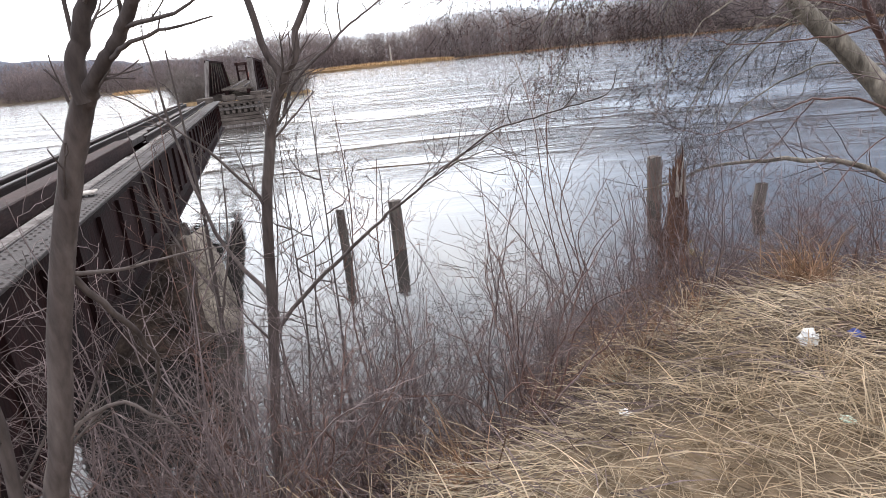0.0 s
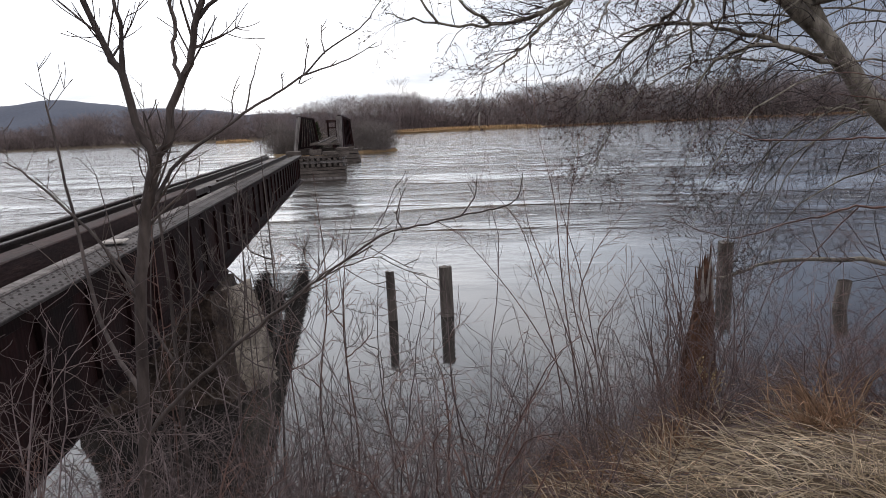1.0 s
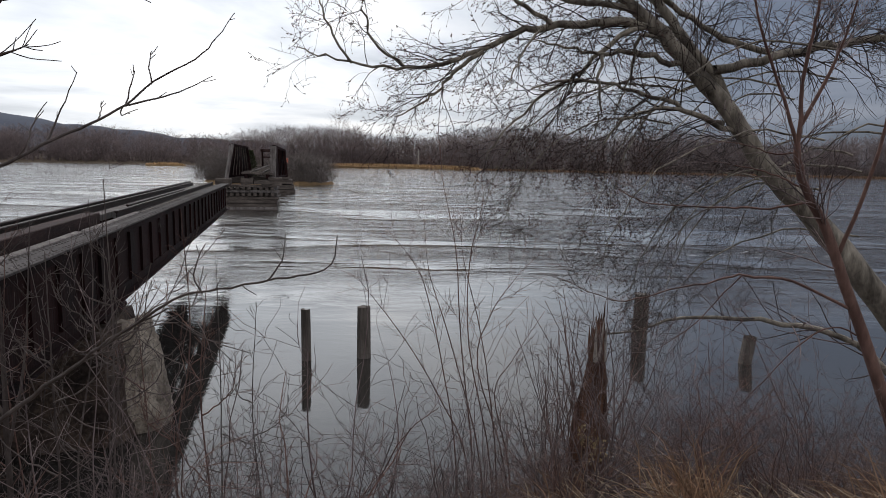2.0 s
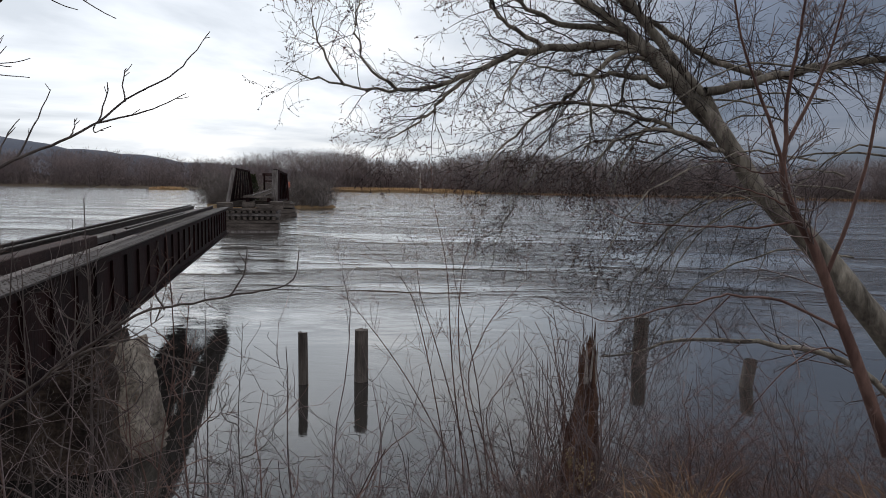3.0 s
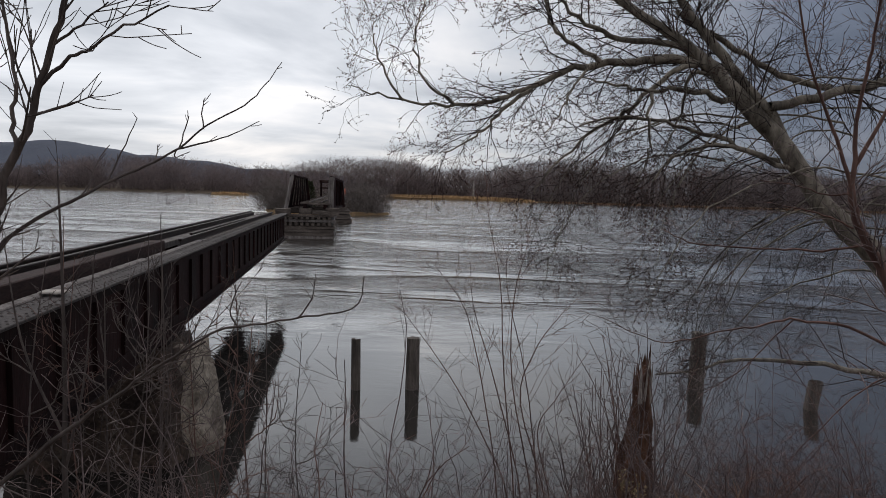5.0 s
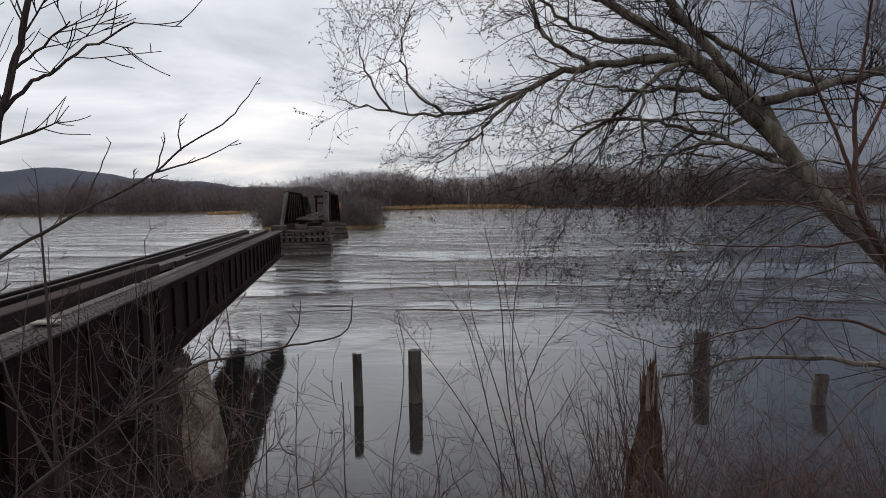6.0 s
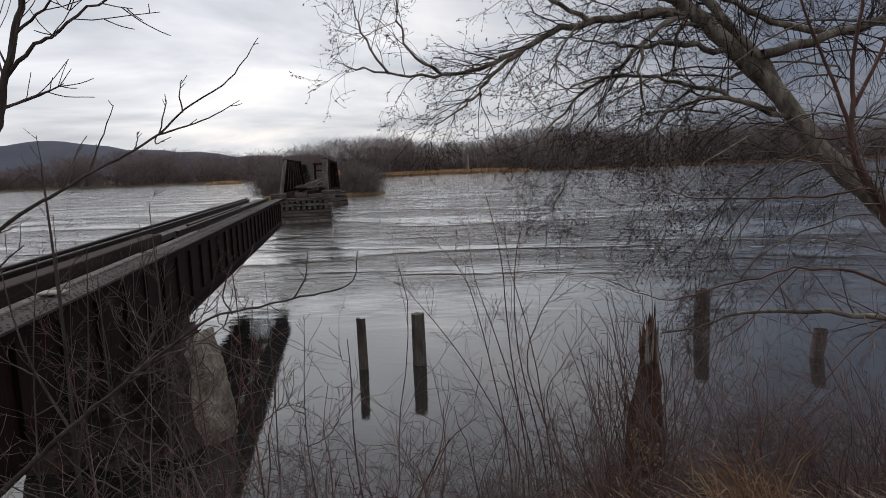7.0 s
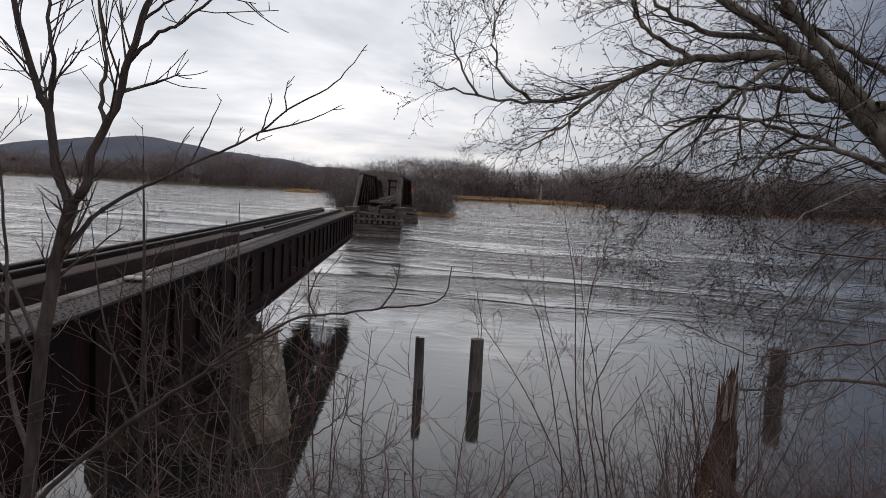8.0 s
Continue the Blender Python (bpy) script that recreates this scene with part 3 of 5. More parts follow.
# ---- timber crib pier with the remains of the swing span ----
crib = thing("timber_crib_pier", (-19.75, 55.7, 0), "square crib pier of dark stacked timbers with swing-span ruins", "bridge pier", turn=BRIDGE_TURN)


def course(z0, z1, half_x, y0, y1, mat=M_TIMBER, jut=0.0):
    """One course of the crib: a beam along each side."""
    j = lambda: random.uniform(-0.06, 0.06)
    box_part("beam", (-half_x - jut + j(), y0, z0), (half_x + jut + j(), y0 + 0.32, z1), mat, crib, 0.02, rough=0.015)
    box_part("beam", (-half_x - jut + j(), y1 - 0.32, z0), (half_x + jut + j(), y1, z1), mat, crib, 0.02, rough=0.015)
    for x in (-half_x, half_x - 0.32):
        box_part("beam", (x, y0 + 0.33 + j(), z0), (x + 0.32, y1 - 0.33, z1), mat, crib, 0.02, rough=0.015)


core = box_part("core", (-2.0, -3.6, -1.5), (2.0, 3.6, 1.9), M_TIMBER, crib, 0.02)
for z0, z1, jut, mat in ((-1.0, 0.10, 0.05, M_TIMBER), (0.12, 0.34, 0.12, M_GREYWOOD), (0.37, 0.62, 0.06, M_TIMBER), (0.65, 0.92, 0.02, M_TIMBER), (0.95, 1.20, 0.04, M_TIMBER), (1.52, 1.74, 0.14, M_GREYWOOD), (1.98, 2.18, 0.06, M_TIMBER)):
    course(z0, z1, 2.3, -4.0, 4.0, mat, jut)
log_me = None
for z in (1.22, 1.76):
    for x in np.arange(-2.2, 2.25, 0.46):
        if log_me is None:
            bm = bmesh.new()
            box(bm, (-0.14, -0.55, 0), (0.14, 0.55, 0.28), 0.03)
            ob = part("beam_end", bm, M_TIMBER, crib)
            log_me = ob.data
        else:
            ob = put("beam_end", log_me, M_TIMBER, crib)
        ob.matrix_basis = Matrix.Translation((float(x), -3.62 + random.uniform(-0.06, 0.05), z)) @ Matrix.Diagonal((1, 1, 1.0 if z < 1.5 else 0.75, 1))
for x0, x1, y0, y1, z0, z1 in ((-2.5, -1.3, -4.3, -3.3, 2.18, 2.62), (-0.6, 0.4, -3.6, -2.4, 2.18, 2.7), (0.5, 1.9, -4.1, -3.0, 2.18, 2.5), (1.6, 2.7, -3.9, -2.0, 2.18, 2.75), (-1.9, 1.9, -1.0, 0.6, 2.18, 2.75)):
    box_part("blocking", (x0, y0, z0), (x1, y1, z1), M_TIMBER, crib, 0.03, rough=0.03)

swing = thing("swing_span_ruin", (-19.25, 55.85, 0), "dark rusted remains of a swing span with tall side frames", "bridge span", turn=BRIDGE_TURN)


def panel(name, pts, thick, mat, parent, label=""):
    """A plate of that thickness from four corners."""
    bm = bmesh.new()
    a = [Vector(p) for p in pts]
    nrm = (a[1] - a[0]).cross(a[3] - a[0]).normalized() * thick / 2
    lo, hi = [bm.verts.new(p - nrm) for p in a], [bm.verts.new(p + nrm) for p in a]
    bm.faces.new(lo[::-1])
    bm.faces.new(hi)
    for k in range(4):
        bm.faces.new((lo[k], lo[(k + 1) % 4], hi[(k + 1) % 4], hi[k]))
    return part(name, bm, mat, parent, label)


def strut(name, a, b, w, d, mat, parent, label=""):
    """A bar of section w by d from a to b."""
    a, b = Vector(a), Vector(b)
    bm = bmesh.new()
    ln = (b - a).length
    box(bm, (-w / 2, -d / 2, 0), (w / 2, d / 2, ln), 0.012, Matrix.Translation(a) @ (b - a).to_track_quat("Z", "Y").to_matrix().to_4x4())
    return part(name, bm, mat, parent, label)


# left side frame: leaning end post, ribbed panel, top chord
panel("side_panel", [(-2.15, -2.1, 2.7), (-0.62, 2.4, 2.75), (-0.95, 2.0, 5.22), (-1.75, -1.9, 5.38)], 0.05, M_STEEL, swing)
strut("end_post", (-2.35, -2.2, 2.55), (-1.85, -2.0, 5.45), 0.42, 0.22, M_GREYWOOD, swing, "leaning grey end post")
strut("end_post", (-0.6, 2.5, 2.7), (-0.92, 2.1, 5.25), 0.25, 0.2, M_STEEL, swing)
strut("top_chord", (-1.9, -2.05, 5.42), (-0.9, 2.1, 5.28), 0.3, 0.16, M_STEEL, swing)
for k in np.linspace(0.15, 0.85, 6):
    a = Vector((-2.15, -2.1, 2.9)).lerp(Vector((-0.62, 2.4, 2.9)), k)
    b = Vector((-1.75, -1.9, 5.3)).lerp(Vector((-0.95, 2.0, 5.2)), k)
    off = Vector((0.06, -0.03, 0))
    strut("rib", a + off, b + off, 0.09, 0.07, M_TIMBER, swing)
# right side frame
strut("end_post", (1.45, -2.2, 2.55), (1.50, -2.0, 5.40), 0.46, 0.22, M_GREYWOOD, swing, "grey upright end post")
panel("side_panel", [(1.72, -2.1, 2.7), (2.55, 2.4, 2.75), (2.35, 2.0, 5.05), (1.75, -1.9, 5.35)], 0.05, M_STEEL, swing)
strut("end_post", (2.55, 2.5, 2.7), (2.35, 2.1, 5.05), 0.25, 0.2, M_STEEL, swing)
strut("top_chord", (1.5, -2.05, 5.40), (2.4, 2.1, 5.08), 0.28, 0.16, M_STEEL, swing)
for k in np.linspace(0.2, 0.85, 5):
    a = Vector((1.72, -2.1, 2.9)).lerp(Vector((2.55, 2.4, 2.9)), k)
    b = Vector((1.75, -1.9, 5.25)).lerp(Vector((2.35, 2.0, 5.0)), k)
    off = Vector((0.06, -0.03, 0))
    strut("rib", a + off, b + off, 0.09, 0.07, M_STEEL, swing)
# deck running back over the pier
for x in (-0.7, 1.0):
    strut("deck_girder", (x, -3.2, 2.85), (x + 1.1, 16, 3.35), 0.3, 0.34, M_STEEL, swing)
for x in (-0.35, 0.65):
    strut("rail", (x, -3.2, 3.18), (x + 1.1, 16, 3.62), 0.07, 0.14, M_GREYWOOD, swing)
tie_me = None
for y in np.arange(-3.0, 16, 0.62):
    if tie_me is None:
        bm = bmesh.new()
        box(bm, (-1.25, -0.11, 0), (1.25, 0.11, 0.16), 0.015)
        ob = part("tie", bm, M_TIMBER, swing)
        tie_me = ob.data
    else:
        ob = put("tie", tie_me, M_TIMBER, swing)
    k = (float(y) + 3.2) / 19.2
    ob.matrix_basis = pose(0.15 + 1.1 * k, float(y), 2.98 + 0.47 * k, 0, random.uniform(-2, 2), random.uniform(-5, 5))
# portal further back
strut("portal_post", (0.1, 13, 3.2), (0.1, 13, 5.3), 0.2, 0.2, M_STEEL, swing)
strut("portal_post", (1.0, 13, 3.2), (1.0, 13, 5.25), 0.2, 0.2, M_STEEL, swing)
strut("portal_beam", (-0.1, 13, 5.2), (1.2, 13, 5.2), 0.16, 0.3, M_TIMBER_RED, swing)
strut("portal_beam", (0.0, 13, 4.5), (1.1, 13, 4.5), 0.12, 0.16, M_TIMBER_RED, swing)

crib_b = thing("fender_crib", (-25.9, 82.5, 0), "low dark timber fender crib in the river", "bridge pier", turn=BRIDGE_TURN)
for z0, z1, w in ((-1.0, 0.5, 2.6), (0.55, 1.1, 2.4), (1.2, 1.7, 2.2), (1.8, 2.6, 1.5), (2.65, 3.4, 1.2)):
    box_part("beam", (-w, -2.5, z0), (w * 0.75, 2.5, z1), M_TIMBER, crib_b, 0.04, rough=0.03)

# ---- small red and white hut on the island ----
hut = thing("red_and_white_shed", (-63.1, 200, 0.6), "small shed with red roof and white wall among brush", "shed", turn=8)
box_part("wall", (-1.5, -1.0, -0.2), (1.5, 1.0, 2.1), M_WHITEP, hut, 0.03)
panel("roof", [(-1.7, -1.3, 2.1), (1.7, -1.3, 2.1), (1.3, 0.2, 4.4), (-1.3, 0.2, 4.4)], 0.12, M_ORANGE, hut)
panel("roof", [(1.7, 1.6, 2.1), (-1.7, 1.6, 2.1), (-1.3, 0.2, 4.4), (1.3, 0.2, 4.4)], 0.12, M_ORANGE, hut)


# ---- old piles standing in the water ----
def pile(at, radius, top, lean, label, split=False):
    ob_thing = thing("wooden_pile", (at[0], at[1], 0), label, "post", "old piles in the water")
    bm = bmesh.new()
    rings = []
    n = 14
    for z in (-1.6, -0.4, 0.0, 0.3, 0.6, top * 0.85, top):
        ring = []
        for k in range(n):
            a = k * 2 * math.pi / n
            r = radius * (1.06 - 0.06 * z) * (1 + 0.10 * noise.noise(Vector((math.cos(a) * 1.6, math.sin(a) * 1.6, z * 0.35 + at[0]))))
            zz = z + (0.03 * noise.noise(Vector((math.cos(a) * 2, math.sin(a) * 2, at[1]))) if z == top else 0)
            if split and z == top and 0.3 < a < 1.9:
                zz -= 0.10
            ring.append(bm.verts.new((r * math.cos(a) + lean[0] * z, r * math.sin(a) + lean[1] * z, zz)))
        rings.append(ring)
    for a, b in zip(rings, rings[1:]):
        for k in range(n):
            bm.faces.new((a[k], a[(k + 1) % n], b[(k + 1) % n], b[k]))
    c = bm.verts.new((lean[0] * top, lean[1] * top, top - 0.015))
    for k in range(n):
        bm.faces.new((rings[-1][k], rings[-1][(k + 1) % n], c))
    part("shaft", bm, M_POST, ob_thing)
    return ob_thing


pile((-2.95, 13.9), 0.10, 1.11, (-0.01, 0.0), "slim grey weathered wooden pile in still water", True)
pile((-1.78, 14.25), 0.145, 1.12, (0.0, 0.0), "thick grey weathered wooden pile in still water")
pile((4.69, 16.69), 0.18, 1.12, (0.01, 0), "grey weathered wooden pile behind bare brush")
pile((6.55, 14.9), 0.13, 0.42, (0.12, 0), "short broken wooden pile stub in water", True)

# ---- world beyond: hill, woods, sand bars, island ----
far_line = far_shore


def build_hill():
    xs, ys = np.linspace(-1500, -150, 70), np.linspace(700, 1400, 24)
    gx, gy = np.meshgrid(xs, ys)
    ridge = np.interp(gx, [-1500, -1150, -980, -860, -780, -690, -570, -400, -150], [8, 22, 54, 72, 72, 62, 47, 34, 20]) + 2.5 * np.sin(gx * 0.031)
    z = ridge * np.exp(-((gy - 950) / 220) ** 2) + 1.5 * np.sin(gx * 0.07) + 1.2 * np.sin(gx * 0.19 + gy * 0.1) - 2
    v = np.stack([gx, gy, z], -1).reshape(-1, 3)
    idx = np.arange(gx.size).reshape(gx.shape)
    q = np.stack([idx[:-1, :-1], idx[:-1, 1:], idx[1:, 1:], idx[1:, :-1]], -1).reshape(-1, 4)
    put("distant_hill", fast_mesh("distant_hill", v, q, True), M_HILL, kind="structure", label="low wooded hill on the horizon, haze painted in blue-grey", category="hill")


build_hill()


def blades(base, way, length, width, rng, bend_down=0.0):
    """Verts and faces of many thin blades, each two pieces long and tapering to a point."""
    n = len(base)
    way = way / (np.linalg.norm(way, axis=1, keepdims=True) + 1e-9)
    side = np.cross(way, rng.normal(0, 1, (n, 3)))
    side /= np.linalg.norm(side, axis=1, keepdims=True) + 1e-9
    midp = base + way * length[:, None] * 0.55
    tip = base + way * length[:, None]
    tip[:, 2] -= bend_down * length
    w = width[:, None] / 2
    v = np.stack([base - side * w, base + side * w, midp + side * w * 0.75, midp - side * w * 0.75, tip], 1).reshape(-1, 3)
    i = np.arange(n)[:, None] * 5
    return v, i + np.array([[0, 1, 2, 3]]), i + np.array([[3, 2, 4]])


def woods(name, xy, ground, tall, label, mat, limbs=26, width=0.42, seed=3, spread=0.42, kind="stuff", trunk=0.45, low=0.25):
    """Bare trees far off, all in one mesh: a trunk and a broom of limbs each."""
    rng = np.random.default_rng(seed)
    n = len(xy)
    h = tall * rng.uniform(0.72, 1.12, n)
    foot = np.column_stack([xy, ground])
    tv, tq, tt = blades(foot, np.column_stack([rng.normal(0, 0.05, (n, 2)), np.ones(n)]), h * 0.8, np.full(n, trunk), rng)
    m = n * limbs
    k = np.repeat(np.arange(n), limbs)
    f = rng.uniform(low, 0.88, m)
    a = rng.uniform(0, 2 * np.pi, m)
    # crown outline: round, widest at two thirds of the height
    wide = spread * h[k] * np.sqrt(np.clip(1 - ((f - 0.62) / 0.42) ** 2, 0.10, 1)) * rng.uniform(0.0, 0.75, m)
    base = foot[k] + np.column_stack([np.cos(a) * wide, np.sin(a) * wide, h[k] * f])
    lean = rng.uniform(0.2, 1.3, m)
    way = np.column_stack([np.cos(a) * lean, np.sin(a) * lean, rng.uniform(0.3, 1.0, m)])
    ln = h[k] * rng.uniform(0.10, 0.24, m)
    bv, bq, bt = blades(base, way, ln, width * rng.uniform(0.5, 1.2, m), rng)
    off = len(tv)
    me = fast_mesh(name, np.concatenate([tv, bv]), np.concatenate([tq, bq + off]), False, np.concatenate([tt, bt + off]))
    return put(name, me, mat, kind=kind, label=label, category="trees")


rng = np.random.default_rng(5)
count = 4400
wx = rng.uniform(-760, 620, count)
deep = rng.gamma(1.6, 26, count) + 12
wxy = np.column_stack([wx, far_line(wx) + deep])
tall = np.interp(wx, [-500, -200, -110, -40, 300], [13, 18, 27, 27, 27]) + 2.5 * np.sin(wx * 0.02) + 3.5 * np.sin(wx * 0.041 + 1) + np.minimum(deep, 90) * 0.05
woods("far_woods", wxy, np.full(count, 0.5) + np.minimum(deep, 150) * 0.02, tall, "bare brown-grey woods along the far bank", M_WOODS, limbs=84, width=0.20, trunk=0.34, low=0.06, spread=0.26)
count = 3000
wx = rng.uniform(-760, 620, count)
wxy = np.column_stack([wx, far_line(wx) + 9 + rng.gamma(1.5, 9, count)])
woods("far_thicket", wxy, np.full(count, 0.3), np.full(count, 9.0), "low brown thicket at the foot of the far woods", M_WOODS, limbs=34, width=0.36, seed=8, spread=0.4, low=0.03)
# taller single trees above the wood line
pts = np.array([(-104, 455), (-98, 470), (-66, 500), (-20, 505), (60, 500)], float)
woods("tall_bare_trees", pts, np.full(5, 1.0), np.array([37, 34, 30, 29, 30.0]), "taller bare trees standing out of the far woods", M_WOODS, limbs=420, width=0.10, seed=4, spread=0.24, low=0.30)
# one pale dead trunk at the far bank
tree = thing("dead_pale_tree", (-49, 478, 0.4), "pale dead trunk in front of the far woods", "tree")
me = tube_mesh("trunk", [bend((0, 0, 0), (0.02, 0, 1), 14, 0.9, 0.5, 6, 0.02, 0.0, RNG)], 6, True)
put("trunk", me, M_PALE, tree)


def reeds(name, x0, x1, yc, half, tall, n, seed, label, z=0.0, follow=True, mat=None):
    rng = np.random.default_rng(seed)
    x = rng.uniform(x0, x1, n)
    taper = np.sqrt(np.clip(1 - ((x - (x0 + x1) / 2) / ((x1 - x0) / 2)) ** 2, 0.05, 1))
    y = (far_line(x) if follow else 0) + yc + rng.uniform(-half, half, n) * taper
    base = np.column_stack([x, y, np.full(n, z)])
    way = np.column_stack([rng.normal(0, 0.25, (n, 2)), np.ones(n)])
    v, q, t = blades(base, way, tall * rng.uniform(0.5, 1.1, n) * (0.45 + 0.55 * taper), rng.uniform(0.4, 0.9, n) * (1 if follow else 0.5), rng)
    put(name, fast_mesh(name, v, q, False, t), mat or M_REED, kind="stuff", label=label, category="reeds")


def bar(name, x0, x1, yc, half, top, follow=True):
    """A low bar of land with a ragged outline."""
    bm = bmesh.new()
    n = 40
    low, high = [], []
    for k in range(n):
        a = 2 * math.pi * k / n
        cx, hx = (x0 + x1) / 2, (x1 - x0) / 2
        x = cx + hx * math.cos(a) * (1 + 0.06 * math.sin(5 * a))
        y = yc + half * math.sin(a) * (1 + 0.2 * math.sin(3 * a + 1))
        y += float(far_line(x)) if follow else 0
        low.append(bm.verts.new((x, y, -0.8)))
        high.append(bm.verts.new((cx + (x - cx) * 0.9, y, top * (0.8 + 0.2 * math.sin(7 * a)))))
    for k in range(n):
        bm.faces.new((low[k], low[(k + 1) % n], high[(k + 1) % n], high[k]))
    bm.faces.new(high)
    return tagged(part(name, bm, M_REED, None), "low bar of tan dry grass in the river", "ground", kind="structure")


bar("sand_bar", -125, 0, -8, 14, 1.6)
reeds("bar_reeds", -124, -4, -8, 12, 3.6, 6000, 21, "golden dry reeds on the river bar")
bar("sand_bar_small", -178, -160, -95, 6, 0.7)
reeds("bar_reeds", -177, -161, -95, 5, 2.2, 500, 22, "golden dry reeds on a small river bar")
reeds("shore_grass", -10, 600, 3, 7, 1.7, 9000, 23, "rust and tan dry grass along the far waterline", mat=M_STRAW_RED)
bar("shed_bank", -73.1, -55.1, 202, 6, 0.6, False)
bar("island", -52, -26.5, 116, 7, 0.5, False)
rng = np.random.default_rng(11)
n = 300
ix = rng.uniform(-51, -27.5, n)
iy = 116 + rng.uniform(-5, 5, n)
woods("island_brush", np.column_stack([ix, iy]), np.full(n, 0.2), 4.3 + 1.2 * np.sin(ix * 0.35) + 0.8 * np.sin(ix * 1.1), "dense grey-brown bare brush on the island", M_ISLE, limbs=150, width=0.045, seed=12, spread=0.36, trunk=0.07, low=0.02)
cedar = thing("evergreen_bush", (-40.7, 112.0, 0.4), "dark green conifer bush on the island", "bush")
rng = np.random.default_rng(13)
n = 1400
f = rng.random(n)
a = rng.uniform(0, 6.28, n)
r = 1.5 * (1 - f) + 0.1
base = np.column_stack([r * np.cos(a) * rng.random(n) ** 0.4, r * np.sin(a) * rng.random(n) ** 0.4, 0.3 + 5.0 * f])
v, q, t = blades(base, np.column_stack([np.cos(a), np.sin(a), np.full(n, 0.7)]), rng.uniform(0.3, 0.7, n), np.full(n, 0.12), rng)
put("crown", fast_mesh("crown", v, q, False, t), M_EVERGREEN, cedar)
put("trunk", tube_mesh("trunk", [bend((0, 0, -0.3), (0, 0, 1), 4.5, 0.14, 0.03, 5, 0.02, 0, RNG)], 6), M_BARK, cedar)


# ---- near bank vegetation ----
def limb(points, r0, r1, rng, sub=4, wob=0.018):
    """A limb through a few guide points, smoothed and made slightly crooked."""
    p = np.array(points, float)
    n = len(p)
    q = np.concatenate([[2 * p[0] - p[1]], p, [2 * p[-1] - p[-2]]])
    out = []
    for i in range(n - 1):
        a, b, c, d = q[i : i + 4]
        for k in range(sub):
            t = k / sub
            out.append(0.5 * (2 * b + (c - a) * t + (2 * a - 5 * b + 4 * c - d) * t * t + (3 * b - a - 3 * c + d) * t**3))
    out.append(p[-1])
    out = np.array(out)
    out[1:-1] += rng.normal(0, wob, (len(out) - 2, 3))
    return out, np.linspace(r0, r1, len(out))


def buds(lines, each, size, rng):
    """Small swollen buds on the outer ends of twigs: little four-sided spindles."""
    at, way = [], []
    for pts, _ in lines:
        for _ in range(each):
            i = rng.integers(max(0, len(pts) - 3), len(pts) - 1)
            f = rng.random()
            at.append(pts[i] + f * (pts[i + 1] - pts[i]))
            way.append((pts[i + 1] - pts[i]) / (np.linalg.norm(pts[i + 1] - pts[i]) + 1e-9) + rng.normal(0, 0.5, 3))
    at, way = np.array(at), np.array(way)
    way /= np.linalg.norm(way, axis=1, keepdims=True)
    ln = size * rng.uniform(0.7, 1.5, len(at))[:, None]
    s = np.cross(way, rng.normal(0, 1, way.shape))
    s /= np.linalg.norm(s, axis=1, keepdims=True)
    u = np.cross(s, way)
    w = ln * 0.32
    midp = at + way * ln * 0.45
    v = np.stack([at, midp + s * w, midp + u * w, midp - s * w, midp - u * w, at + way * ln], 1).reshape(-1, 3)
    i = np.arange(len(at))[:, None, None] * 6
    f = np.array([(0, 2, 1), (0, 3, 2), (0, 4, 3), (0, 1, 4), (5, 1, 2), (5, 2, 3), (5, 3, 4), (5, 4, 1)])[None]
    return v, (i + f).reshape(-1, 3)


